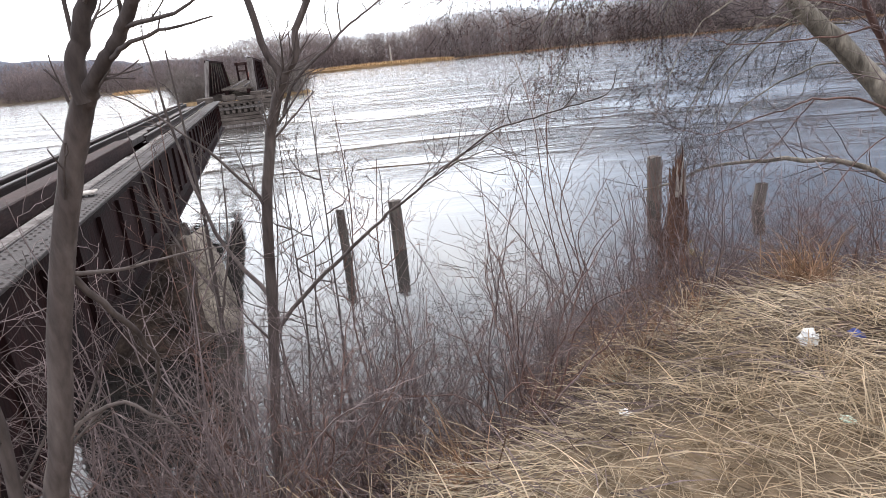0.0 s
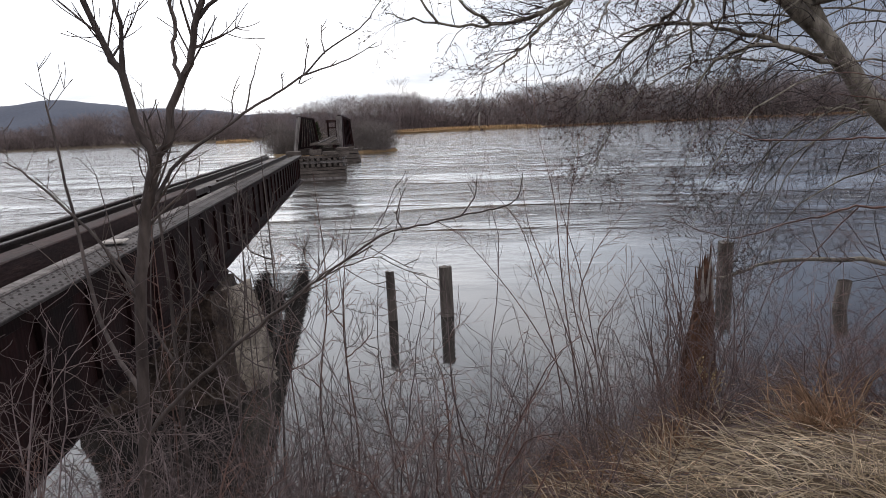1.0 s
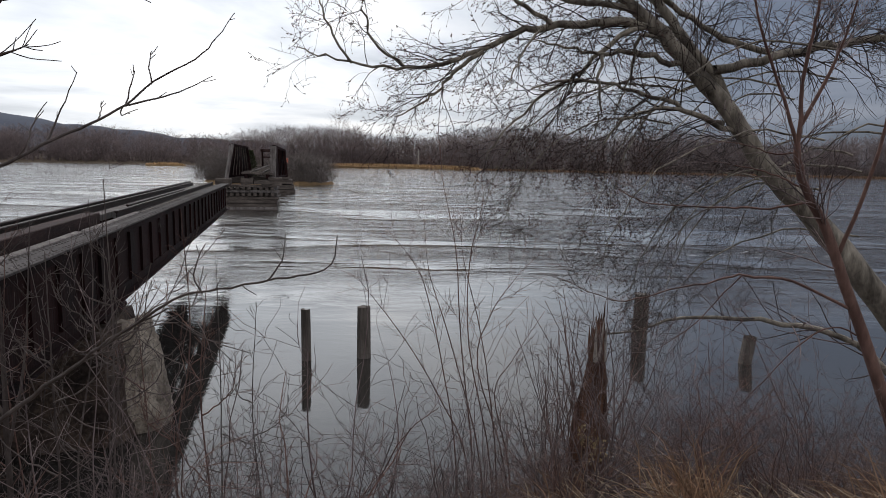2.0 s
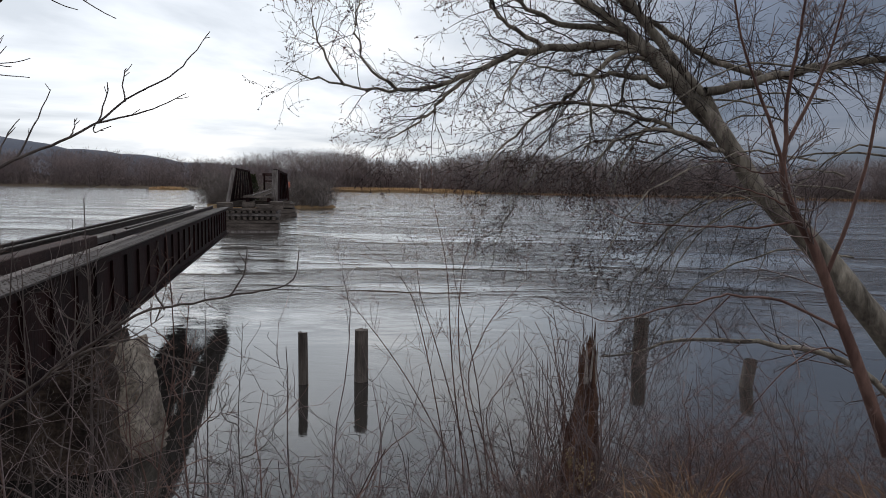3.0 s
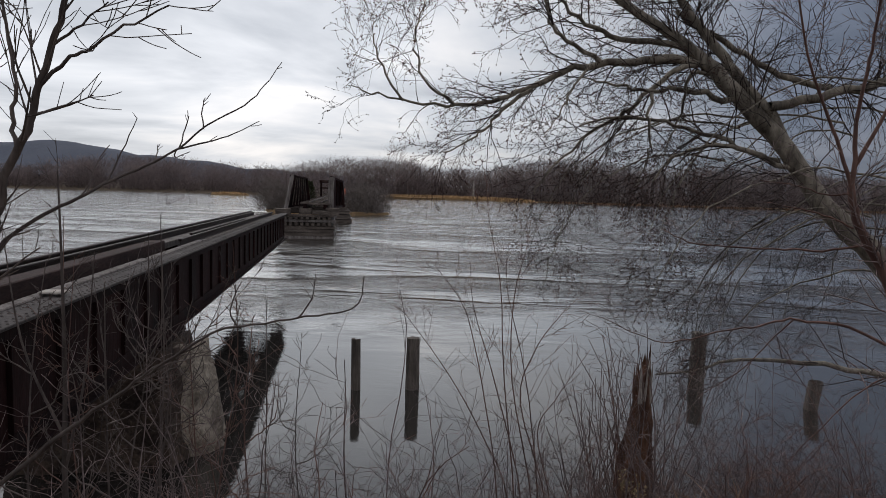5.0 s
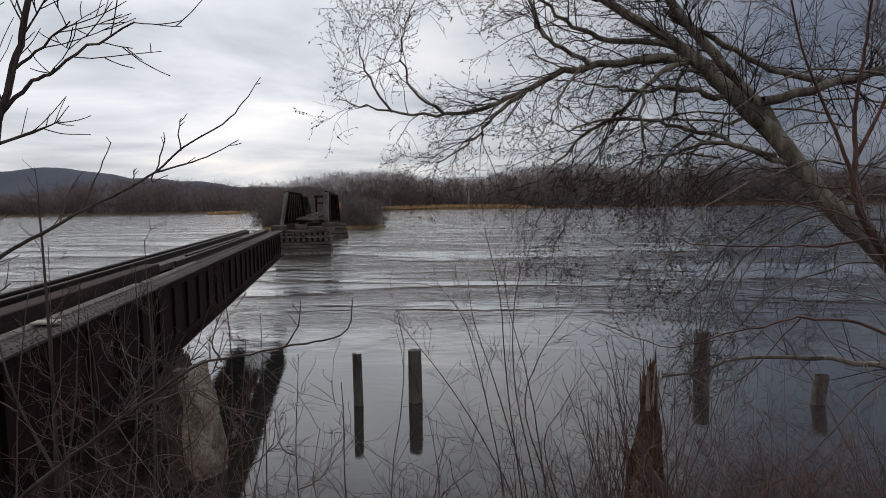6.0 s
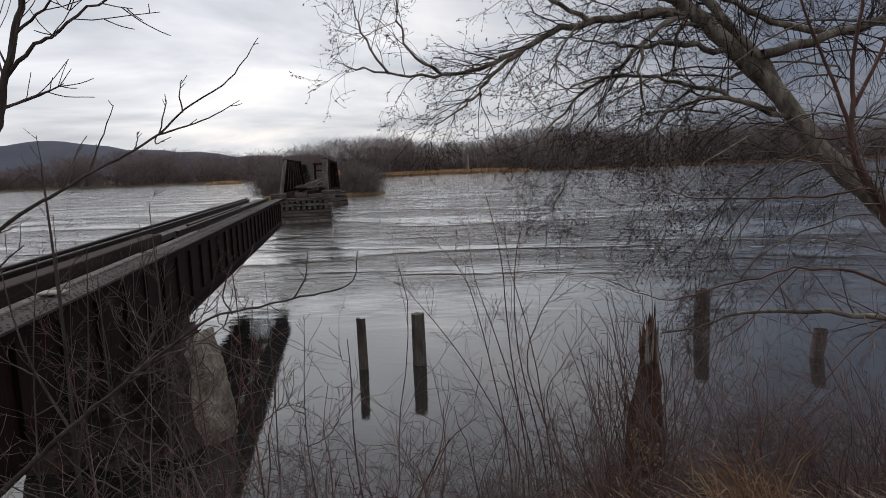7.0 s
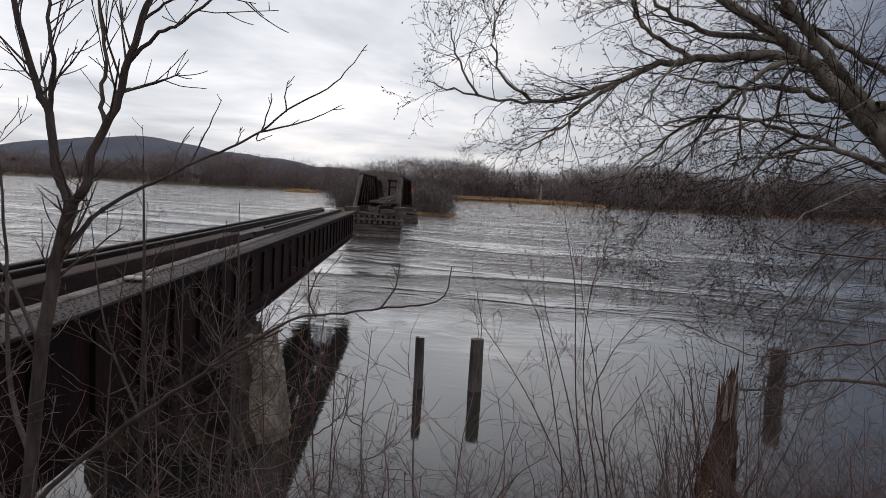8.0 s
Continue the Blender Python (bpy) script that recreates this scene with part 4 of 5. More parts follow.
def big_tree():
    rng = np.random.default_rng(31)
    tree = thing("leaning_maple", (5.6, 7.2, 0.9), "large leaning bare tree with drooping budding twigs", "tree")
    o = np.array([5.6, 7.2, 0.9])
    main = limb([(5.95, 7.1, -0.1), (5.1, 7.05, 2.1), (4.22, 7.0, 3.24), (3.74, 7.0, 3.77), (3.25, 7.0, 4.24), (2.92, 7.0, 4.71), (2.43, 7.0, 5.22), (2.17, 7.0, 5.48), (1.91, 7.0, 5.69), (1.39, 7.0, 6.04), (0.96, 7.0, 6.36)], 0.23, 0.07, rng, 4, 0.008)
    main[1][:] = np.interp(np.linspace(0, 1, len(main[1])), [0, 0.2, 0.4, 0.6, 0.7, 0.8, 1], [0.16, 0.11, 0.086, 0.070, 0.062, 0.044, 0.028])
    second = limb([(2.95, 7.05, 4.72), (2.78, 7.06, 5.02), (2.5, 7.06, 5.33), (2.32, 7.08, 5.58), (2.13, 7.12, 5.81), (2.0, 7.16, 6.02), (1.87, 7.2, 6.4)], 0.055, 0.032, rng, 4, 0.006)
    third = limb([(2.86, 7.0, 4.62), (2.56, 6.97, 4.7), (2.36, 6.93, 4.79), (2.09, 6.9, 4.86), (1.77, 6.87, 4.94), (1.44, 6.83, 4.96), (1.11, 6.8, 4.88)], 0.026, 0.008, rng, 4, 0.010)
    fourth = limb([(3.06, 7.0, 4.52), (2.62, 6.96, 4.68), (2.36, 6.92, 4.74), (2.09, 6.88, 4.69), (1.89, 6.84, 4.58), (1.76, 6.8, 4.4)], 0.026, 0.009, rng, 4, 0.010)
    l_left = limb([(2.2, 7.0, 5.46), (1.91, 6.98, 5.49), (1.58, 6.96, 5.47), (1.25, 6.94, 5.45), (0.95, 6.93, 5.36), (0.62, 6.91, 5.21), (0.31, 6.89, 5.1), (0.1, 6.87, 5.06), (-0.31, 6.86, 5.07), (-0.73, 6.84, 5.15), (-0.98, 6.82, 5.22)], 0.043, 0.004, rng, 4, 0.010)
    l_right = limb([(2.74, 7.0, 5.09), (3.08, 7.04, 5.16), (3.4, 7.08, 5.25), (3.66, 7.12, 5.32), (3.94, 7.16, 5.36), (4.37, 7.2, 5.43), (5.2, 7.3, 5.6)], 0.042, 0.03, rng, 4, 0.010)
    l_mid = limb([(1.95, 7.15, 5.95), (2.06, 7.2, 5.87), (2.42, 7.25, 5.68), (2.71, 7.3, 5.53), (3.02, 7.35, 5.39), (3.38, 7.4, 5.32)], 0.022, 0.032, rng, 4, 0.010)
    l_low = limb([(2.5, 7.0, 5.12), (2.17, 6.96, 5.19), (1.9, 6.92, 5.22), (1.7, 6.88, 5.19), (1.4, 6.84, 5.24), (1.11, 6.8, 5.3)], 0.03, 0.006, rng, 4, 0.012)
    l_drop = limb([(2.17, 7.0, 5.46), (1.91, 6.97, 5.39), (1.71, 6.94, 5.2), (1.51, 6.91, 5.01), (1.28, 6.89, 4.88), (1.11, 6.86, 4.72), (0.88, 6.83, 4.49), (0.74, 6.8, 4.26)], 0.026, 0.006, rng, 4, 0.012)
    l_drop2 = limb([(1.72, 6.85, 5.18), (1.69, 6.8, 4.99), (1.72, 6.8, 4.76), (1.7, 6.8, 4.57), (1.6, 6.8, 4.35)], 0.016, 0.004, rng, 4, 0.012)
    l_drop3 = limb([(0.68, 6.85, 5.2), (0.48, 6.8, 5.06), (0.31, 6.8, 4.87), (0.14, 6.8, 4.74), (-0.1, 6.8, 4.62)], 0.02, 0.005, rng, 4, 0.01)
    l_drop4 = limb([(2.25, 7.0, 5.38), (2.04, 6.9, 5.34), (2.0, 6.87, 5.11), (1.95, 6.83, 4.92), (1.85, 6.8, 4.66)], 0.02, 0.005, rng, 4, 0.01)
    l_drop5 = limb([(1.2, 6.9, 5.42), (1.01, 6.8, 5.17), (0.96, 6.8, 5.01), (0.8, 6.8, 4.8)], 0.012, 0.004, rng, 4, 0.01)
    l_up = limb([(2.0, 7.0, 5.6), (1.45, 6.97, 5.67), (1.12, 6.93, 5.81), (0.86, 6.9, 6.01), (0.5, 6.9, 6.2)], 0.03, 0.008, rng, 4, 0.012)
    l_top = limb([(1.28, 6.9, 5.45), (0.98, 6.87, 5.64), (0.82, 6.83, 5.8), (0.76, 6.8, 5.98), (0.6, 6.8, 6.2)], 0.022, 0.007, rng, 4, 0.012)
    l_tip = limb([(-0.5, 6.85, 5.09), (-0.7, 6.8, 5.38), (-0.78, 6.8, 5.68), (-0.8, 6.8, 5.88)], 0.012, 0.004, rng, 4, 0.01)
    l_tip2 = limb([(-0.02, 6.86, 5.06), (-0.29, 6.8, 5.29), (-0.39, 6.8, 5.56), (-0.35, 6.8, 5.85), (-0.24, 6.8, 6.1)], 0.014, 0.004, rng, 4, 0.01)
    drapes = []
    for k in range(17):
        x, z = rng.uniform(2.4, 4.8), rng.uniform(3.3, 5.3)
        y = rng.uniform(6.7, 7.6)
        reach = rng.uniform(0.9, 1.9)
        drapes.append(limb([(x, y, z), (x - reach * 0.4, y - 0.05, z + 0.05), (x - reach * 0.8, y - 0.1, z - 0.3), (x - reach, y - 0.1, z - 0.8), (x - reach * 1.08, y - 0.1, z - 1.3)], 0.010, 0.002, rng, 4, 0.012))
    limbs = [main, second, third, fourth, l_left, l_right, l_mid, l_low, l_drop, l_drop2, l_drop3, l_drop4, l_drop5, l_up, l_top, l_tip, l_tip2] + drapes
    shift = lambda lines: [(p - o, r) for p, r in lines]
    put("trunk", tube_mesh("trunk", shift(limbs[:1]), 14, True), M_BARK, tree)
    for one in limbs[1:]:
        put("limb", tube_mesh("limb", shift([one]), 8, True), M_BARK, tree)
    twigs = []
    for one, n in ((l_left, 24), (l_drop, 14), (l_low, 11), (third, 14), (fourth, 12), (l_drop2, 8), (l_drop3, 11), (l_drop4, 8), (l_drop5, 6), (l_up, 14), (l_top, 12), (l_tip, 9), (l_tip2, 10), (l_mid, 14), (l_right, 26)):
        branch_out(one, (int(n * 1.35), 6, 2), ((0.35, 0.95), (0.15, 0.45), (0.08, 0.2)), (0.4, 1.1), -0.03, 0.19, rng, twigs, 0.42, 0.12, 6, 0.0015, np.array([1, 0.55, 1]))
    for one in drapes:
        branch_out(one, (15, 5, 2), ((0.3, 0.8), (0.15, 0.4), (0.08, 0.2)), (0.4, 1.1), -0.05, 0.17, rng, twigs, 0.42, 0.12, 6, 0.0015, np.array([1, 0.55, 1]))
    for one, n, f in ((main, 54, 0.40), (second, 50, 0.2), (l_right, 30, 0.2)):
        branch_out(one, (n, 5, 2), ((0.5, 1.4), (0.2, 0.55), (0.1, 0.25)), (0.5, 1.2), -0.015, 0.19, rng, twigs, 0.28, f, 6, 0.0016, np.array([1, 0.6, 1]))
    twigs = [(p, np.minimum(r, np.linspace(0.0072, 0.0018, len(r)))) for p, r in twigs]
    put("twigs", tube_mesh("twigs", shift(twigs), 3), M_TWIG, tree, "fine dark drooping twigs", kind="stuff")
    tips = [t for t in twigs if t[1][0] < 0.006 and t[0][0][0] < 2.4]
    v, t = buds(shift(tips), 2, 0.015, rng)
    put("buds", fast_mesh("buds", v, None, False, t), M_BUD, tree, "small red-brown leaf buds", kind="stuff")


big_tree()


def sapling(name, at, guides, branches, label, mat, seed, trunk_r, counts, lengths, rise=0.05, twig_mat=None, least=0.0014, spare=0):
    """A young tree: a trunk and limbs through guide points, then side twigs."""
    rng = np.random.default_rng(seed)
    tree = thing(name, at, label, "tree")
    o = np.array(at, float)
    lines = [limb(g, a, b, rng, 4, 0.0014) for g, a, b in guides]
    for k, (p, r) in enumerate(lines):
        put("fork" if k else "trunk", tube_mesh("trunk", [(p - o, r)], 10, True), mat, tree)
    for k, (g, a, b) in enumerate(branches):
        one = limb(g, a, b, rng, 4, 0.0010 if k < spare else 0.0025)
        lines.append(one)
        put("branch", tube_mesh("branch", [(one[0] - o, one[1])], 7, True), mat, tree)
    twigs = []
    for k, one in enumerate(lines):
        some = counts if k < len(guides) else tuple(max(2, c // 2) for c in counts)
        if len(guides) <= k < len(guides) + spare:
            branch_out(one, (2,), ((0.02, 0.06),), (0.5, 1.0), rise, 0.07, rng, twigs, 0.45, 0.25, 5, least)
            continue
        branch_out(one, some, lengths, (0.45, 0.9), rise, 0.055, rng, twigs, 0.4, 0.25, 6, least)
    twigs = [(p, np.minimum(r, np.linspace(0.0048, 0.0015, len(r)))) for p, r in twigs]
    put("twigs", tube_mesh("twigs", [(p - o, r) for p, r in twigs], 4), twig_mat or mat, tree, kind="stuff")
    return tree


# forked sapling beside the path
sapling("forked_sapling", (-0.95, 2.55, 2.3),
        [([(-0.97, 2.56, 2.2), (-0.9, 2.53, 2.8), (-0.82, 2.5, 3.27), (-0.77, 2.49, 3.64), (-0.72, 2.48, 3.87), (-0.68, 2.47, 4.0), (-0.62, 2.45, 4.13)], 0.020, 0.0165),
         ([(-0.625, 2.45, 4.12), (-0.65, 2.45, 4.17), (-0.67, 2.45, 4.22), (-0.69, 2.45, 4.35), (-0.72, 2.45, 4.39), (-0.74, 2.45, 4.45), (-0.78, 2.45, 4.55), (-0.81, 2.45, 4.68), (-0.86, 2.44, 5.0)], 0.013, 0.006),
         ([(-0.625, 2.45, 4.12), (-0.57, 2.45, 4.18), (-0.56, 2.45, 4.25), (-0.49, 2.45, 4.37), (-0.46, 2.45, 4.46), (-0.41, 2.45, 4.59), (-0.37, 2.45, 4.7), (-0.3, 2.45, 5.0)], 0.0125, 0.006)],
        [([(-0.64, 2.45, 4.0), (-0.62, 2.51, 4.08), (-0.56, 2.57, 4.15), (-0.5, 2.64, 4.2), (-0.46, 2.72, 4.25), (-0.4, 2.8, 4.3), (-0.31, 2.84, 4.36), (-0.25, 2.88, 4.43), (-0.14, 2.92, 4.5), (-0.09, 2.96, 4.57), (-0.05, 3.0, 4.65)], 0.0062, 0.0012),
         ([(-0.32, 2.84, 4.355), (-0.24, 2.87, 4.38), (-0.15, 2.88, 4.41), (-0.08, 2.9, 4.45)], 0.0032, 0.0011),
         ([(-0.32, 2.85, 4.36), (-0.31, 2.88, 4.44), (-0.32, 2.9, 4.48)], 0.0024, 0.0012),
         ([(-0.25, 2.87, 4.42), (-0.26, 2.88, 4.48), (-0.26, 2.9, 4.52)], 0.0024, 0.0012),
         ([(-0.38, 2.81, 4.31), (-0.4, 2.86, 4.34), (-0.41, 2.88, 4.37)], 0.0022, 0.0012),
         ([(-0.47, 2.72, 4.25), (-0.48, 2.8, 4.34), (-0.46, 2.85, 4.45)], 0.003, 0.0012),
         ([(-0.32, 2.84, 4.355), (-0.34, 2.86, 4.33), (-0.3, 2.88, 4.35)], 0.0022, 0.0011),
         ([(-0.49, 2.66, 4.21), (-0.52, 2.74, 4.3), (-0.52, 2.8, 4.36)], 0.0024, 0.0012),
         ([(-0.15, 2.45, 3.78), (-0.03, 2.44, 3.86), (0.05, 2.44, 3.9), (0.15, 2.43, 3.92), (0.29, 2.42, 3.95), (0.36, 2.41, 3.966), (0.395, 2.41, 3.995), (0.405, 2.4, 4.05)], 0.0036, 0.0011),
         ([(0.08, 2.44, 3.9), (0.07, 2.42, 3.95), (0.1, 2.42, 4.02)], 0.0024, 0.0011),
         ([(0.24, 2.42, 3.94), (0.28, 2.4, 3.99), (0.29, 2.4, 4.05)], 0.0022, 0.0011),
         ([(-0.83, 2.5, 3.22), (-0.64, 2.49, 3.41), (-0.48, 2.48, 3.54), (-0.35, 2.48, 3.64), (-0.25, 2.47, 3.71), (-0.16, 2.46, 3.78), (-0.01, 2.45, 3.86)], 0.0085, 0.002),
         ([(-0.2, 2.46, 3.75), (-0.1, 2.45, 3.8), (0.02, 2.44, 3.83)], 0.003, 0.0014),
         ([(-0.69, 2.45, 4.35), (-0.68, 2.45, 4.49), (-0.7, 2.45, 4.63), (-0.72, 2.45, 4.9)], 0.0068, 0.003),
         ([(-0.52, 2.45, 4.33), (-0.53, 2.45, 4.41), (-0.52, 2.45, 4.49), (-0.54, 2.45, 4.63), (-0.56, 2.45, 4.85)], 0.006, 0.003),
         ([(-0.45, 2.45, 4.48), (-0.38, 2.45, 4.54), (-0.32, 2.45, 4.57), (-0.22, 2.45, 4.62), (-0.1, 2.45, 4.67)], 0.0055, 0.002),
         ([(-0.41, 2.45, 4.58), (-0.33, 2.45, 4.63), (-0.26, 2.45, 4.68)], 0.004, 0.0015),
         ([(-0.8, 2.5, 3.35), (-1.0, 2.6, 3.6), (-1.12, 2.7, 3.95), (-1.16, 2.7, 4.3)], 0.009, 0.003),
         ([(-0.75, 2.49, 3.7), (-0.95, 2.55, 3.9), (-1.15, 2.6, 4.05), (-1.3, 2.65, 4.12)], 0.006, 0.002)],
        "grey forked bare sapling standing on the bank", M_SAPLING, 41, 0.034, (12, 4), ((0.14, 0.38), (0.06, 0.16)), spare=11)
sapling("grey_sapling", (-1.2, 1.55, 2.5),
        [([(-1.25, 1.55, 2.6), (-1.1, 1.52, 3.05), (-0.99, 1.5, 3.33), (-0.93, 1.49, 3.48), (-0.85, 1.48, 3.75), (-0.76, 1.47, 3.98), (-0.7, 1.46, 4.1), (-0.68, 1.45, 4.13)], 0.027, 0.018),
         ([(-0.68, 1.45, 4.12), (-0.68, 1.44, 4.17), (-0.66, 1.44, 4.21), (-0.64, 1.43, 4.25), (-0.59, 1.42, 4.33), (-0.52, 1.4, 4.6)], 0.017, 0.011),
         ([(-0.68, 1.45, 4.12), (-0.64, 1.43, 4.16), (-0.59, 1.41, 4.2), (-0.55, 1.39, 4.24), (-0.47, 1.35, 4.31), (-0.36, 1.3, 4.45)], 0.013, 0.008),
         ([(-1.2, 1.54, 2.7), (-1.12, 1.52, 3.1), (-1.06, 1.5, 3.5), (-1.06, 1.48, 3.9)], 0.018, 0.011)],
        [([(-0.6, 1.41, 4.18), (-0.55, 1.38, 4.2), (-0.48, 1.36, 4.21), (-0.41, 1.35, 4.22)], 0.0046, 0.001),
         ([(-0.81, 1.48, 3.82), (-0.75, 1.55, 3.8), (-0.68, 1.62, 3.8), (-0.58, 1.75, 3.78)], 0.0048, 0.001),
         ([(-0.82, 1.48, 3.83), (-0.8, 1.56, 3.71), (-0.8, 1.64, 3.6), (-0.83, 1.72, 3.51), (-0.92, 1.8, 3.34)], 0.0075, 0.004),
         ([(-0.93, 1.49, 3.46), (-0.88, 1.52, 3.5), (-0.82, 1.55, 3.51), (-0.75, 1.6, 3.41)], 0.006, 0.003)],
        "grey bare sapling with a thick forked stem", M_SAPLING, 42, 0.04, (5, 3), ((0.1, 0.28), (0.05, 0.12)), spare=2)
sapling("thin_sapling", (-1.7, 4.0, 1.7),
        [([(-1.7, 4.0, 1.6), (-1.66, 3.95, 2.6), (-1.6, 3.9, 3.4), (-1.62, 3.9, 4.3)], 0.020, 0.004)],
        [([(-1.66, 3.95, 2.7), (-1.5, 3.9, 3.2), (-1.42, 3.9, 3.9)], 0.009, 0.002),
         ([(-1.66, 3.95, 2.9), (-1.85, 3.9, 3.4), (-1.95, 3.9, 4.0)], 0.009, 0.002)],
        "thin bare sapling on the slope", M_SAPLING, 43, 0.02, (9, 3), ((0.15, 0.45), (0.06, 0.2)))
sapling("red_brown_sapling", (2.98, 4.5, 2.8),
        [([(3.0, 4.5, 2.8), (2.84, 4.5, 3.2), (2.7, 4.5, 3.52), (2.54, 4.5, 3.89), (2.45, 4.5, 4.04), (2.38, 4.5, 4.18), (2.34, 4.5, 4.35)], 0.034, 0.017),
         ([(2.345, 4.5, 4.33), (2.35, 4.5, 4.48), (2.34, 4.5, 4.66), (2.37, 4.5, 4.9), (2.39, 4.5, 5.08), (2.42, 4.5, 5.6)], 0.013, 0.005),
         ([(2.36, 4.5, 4.29), (2.3, 4.5, 4.46), (2.2, 4.5, 4.71), (2.09, 4.5, 4.99), (2.0, 4.5, 5.4)], 0.011, 0.004),
         ([(2.35, 4.5, 4.44), (2.45, 4.5, 4.66), (2.53, 4.5, 4.89), (2.62, 4.5, 5.3)], 0.011, 0.004)],
        [([(2.37, 4.5, 4.13), (2.26, 4.5, 4.18), (2.11, 4.5, 4.22), (1.93, 4.5, 4.25)], 0.0055, 0.002),
         ([(2.34, 4.5, 4.3), (2.22, 4.5, 4.3), (2.09, 4.5, 4.34), (1.91, 4.5, 4.36)], 0.005, 0.002),
         ([(2.44, 4.5, 4.05), (2.23, 4.5, 4.01), (2.05, 4.5, 4.01), (1.82, 4.5, 4.01), (1.58, 4.5, 4.03), (1.44, 4.5, 4.09)], 0.0065, 0.002),
         ([(2.72, 4.5, 3.47), (2.39, 4.5, 3.62), (2.19, 4.5, 3.64), (2.1, 4.5, 3.65), (1.95, 4.5, 3.6), (1.8, 4.5, 3.57), (1.57, 4.5, 3.5), (1.43, 4.5, 3.49), (1.15, 4.5, 3.6)], 0.0085, 0.0018),
         ([(2.12, 4.5, 3.645), (2.01, 4.5, 3.52), (1.88, 4.5, 3.36), (1.67, 4.5, 3.2)], 0.004, 0.0016),
         ([(2.78, 4.5, 3.33), (2.62, 4.5, 3.38), (2.44, 4.5, 3.26), (2.25, 4.5, 3.02), (2.12, 4.5, 2.85)], 0.005, 0.002),
         ([(2.6, 4.5, 3.75), (2.7, 4.45, 4.2), (2.75, 4.4, 4.7), (2.85, 4.4, 5.4)], 0.012, 0.004)],
        "red-brown bare sapling with arching branches", M_REDTWIG, 44, 0.05, (16, 5, 2), ((0.2, 0.55), (0.1, 0.3), (0.06, 0.14)), 0.02, M_SHRUB)
# tall many-stemmed shrub at the water's edge
sapling("many_stemmed_shrub", (0.8, 5.65, 0.7),
        [([(0.71, 5.63, 0.5), (0.70, 5.7, 1.83), (0.58, 5.8, 2.82), (0.52, 5.9, 3.55), (0.41, 6.0, 4.02), (0.38, 6.1, 4.2)], 0.0072, 0.0015),
         ([(0.88, 5.67, 0.5), (0.84, 5.7, 1.83), (0.64, 5.8, 2.82), (0.63, 5.9, 3.46), (0.7, 6.0, 3.81), (0.73, 6.1, 4.05)], 0.0072, 0.0015),
         ([(0.56, 5.60, 0.5), (0.57, 5.7, 1.83), (0.45, 5.8, 2.59), (0.3, 5.9, 3.19), (0.17, 6.0, 3.44), (-0.1, 6.1, 3.73)], 0.0072, 0.0015),
         ([(1.01, 5.69, 0.5), (0.95, 5.7, 1.83), (0.71, 5.8, 2.65), (0.79, 5.9, 3.02), (0.96, 6.0, 3.28), (1.14, 6.1, 3.47)], 0.0072, 0.0015),
         ([(0.65, 5.62, 0.5), (0.66, 5.7, 1.84), (0.41, 5.8, 2.41), (0.13, 5.9, 2.82), (-0.16, 6.0, 3.15), (-0.32, 6.1, 3.29)], 0.0072, 0.0015),
         ([(1.07, 5.70, 0.5), (0.98, 5.7, 1.84), (0.85, 5.83, 2.42), (0.98, 5.97, 2.65), (1.24, 6.1, 3.04)], 0.0072, 0.0015),
         ([(0.77, 5.64, 0.5), (0.76, 5.7, 1.84), (0.49, 5.83, 2.85), (0.31, 5.97, 3.35), (0.25, 6.1, 3.74)], 0.0072, 0.0015),
         ([(0.94, 5.68, 0.5), (0.88, 5.7, 1.83), (0.8, 5.8, 2.52), (0.7, 5.9, 3.02), (0.58, 6.0, 3.45), (0.54, 6.1, 3.8)], 0.0072, 0.0015)],
        [], "tall bare shrub of many thin upright stems by the water", M_REDTWIG, 47, 0.01, (14, 3), ((0.2, 0.6), (0.07, 0.2)), 0.05, least=0.0015)

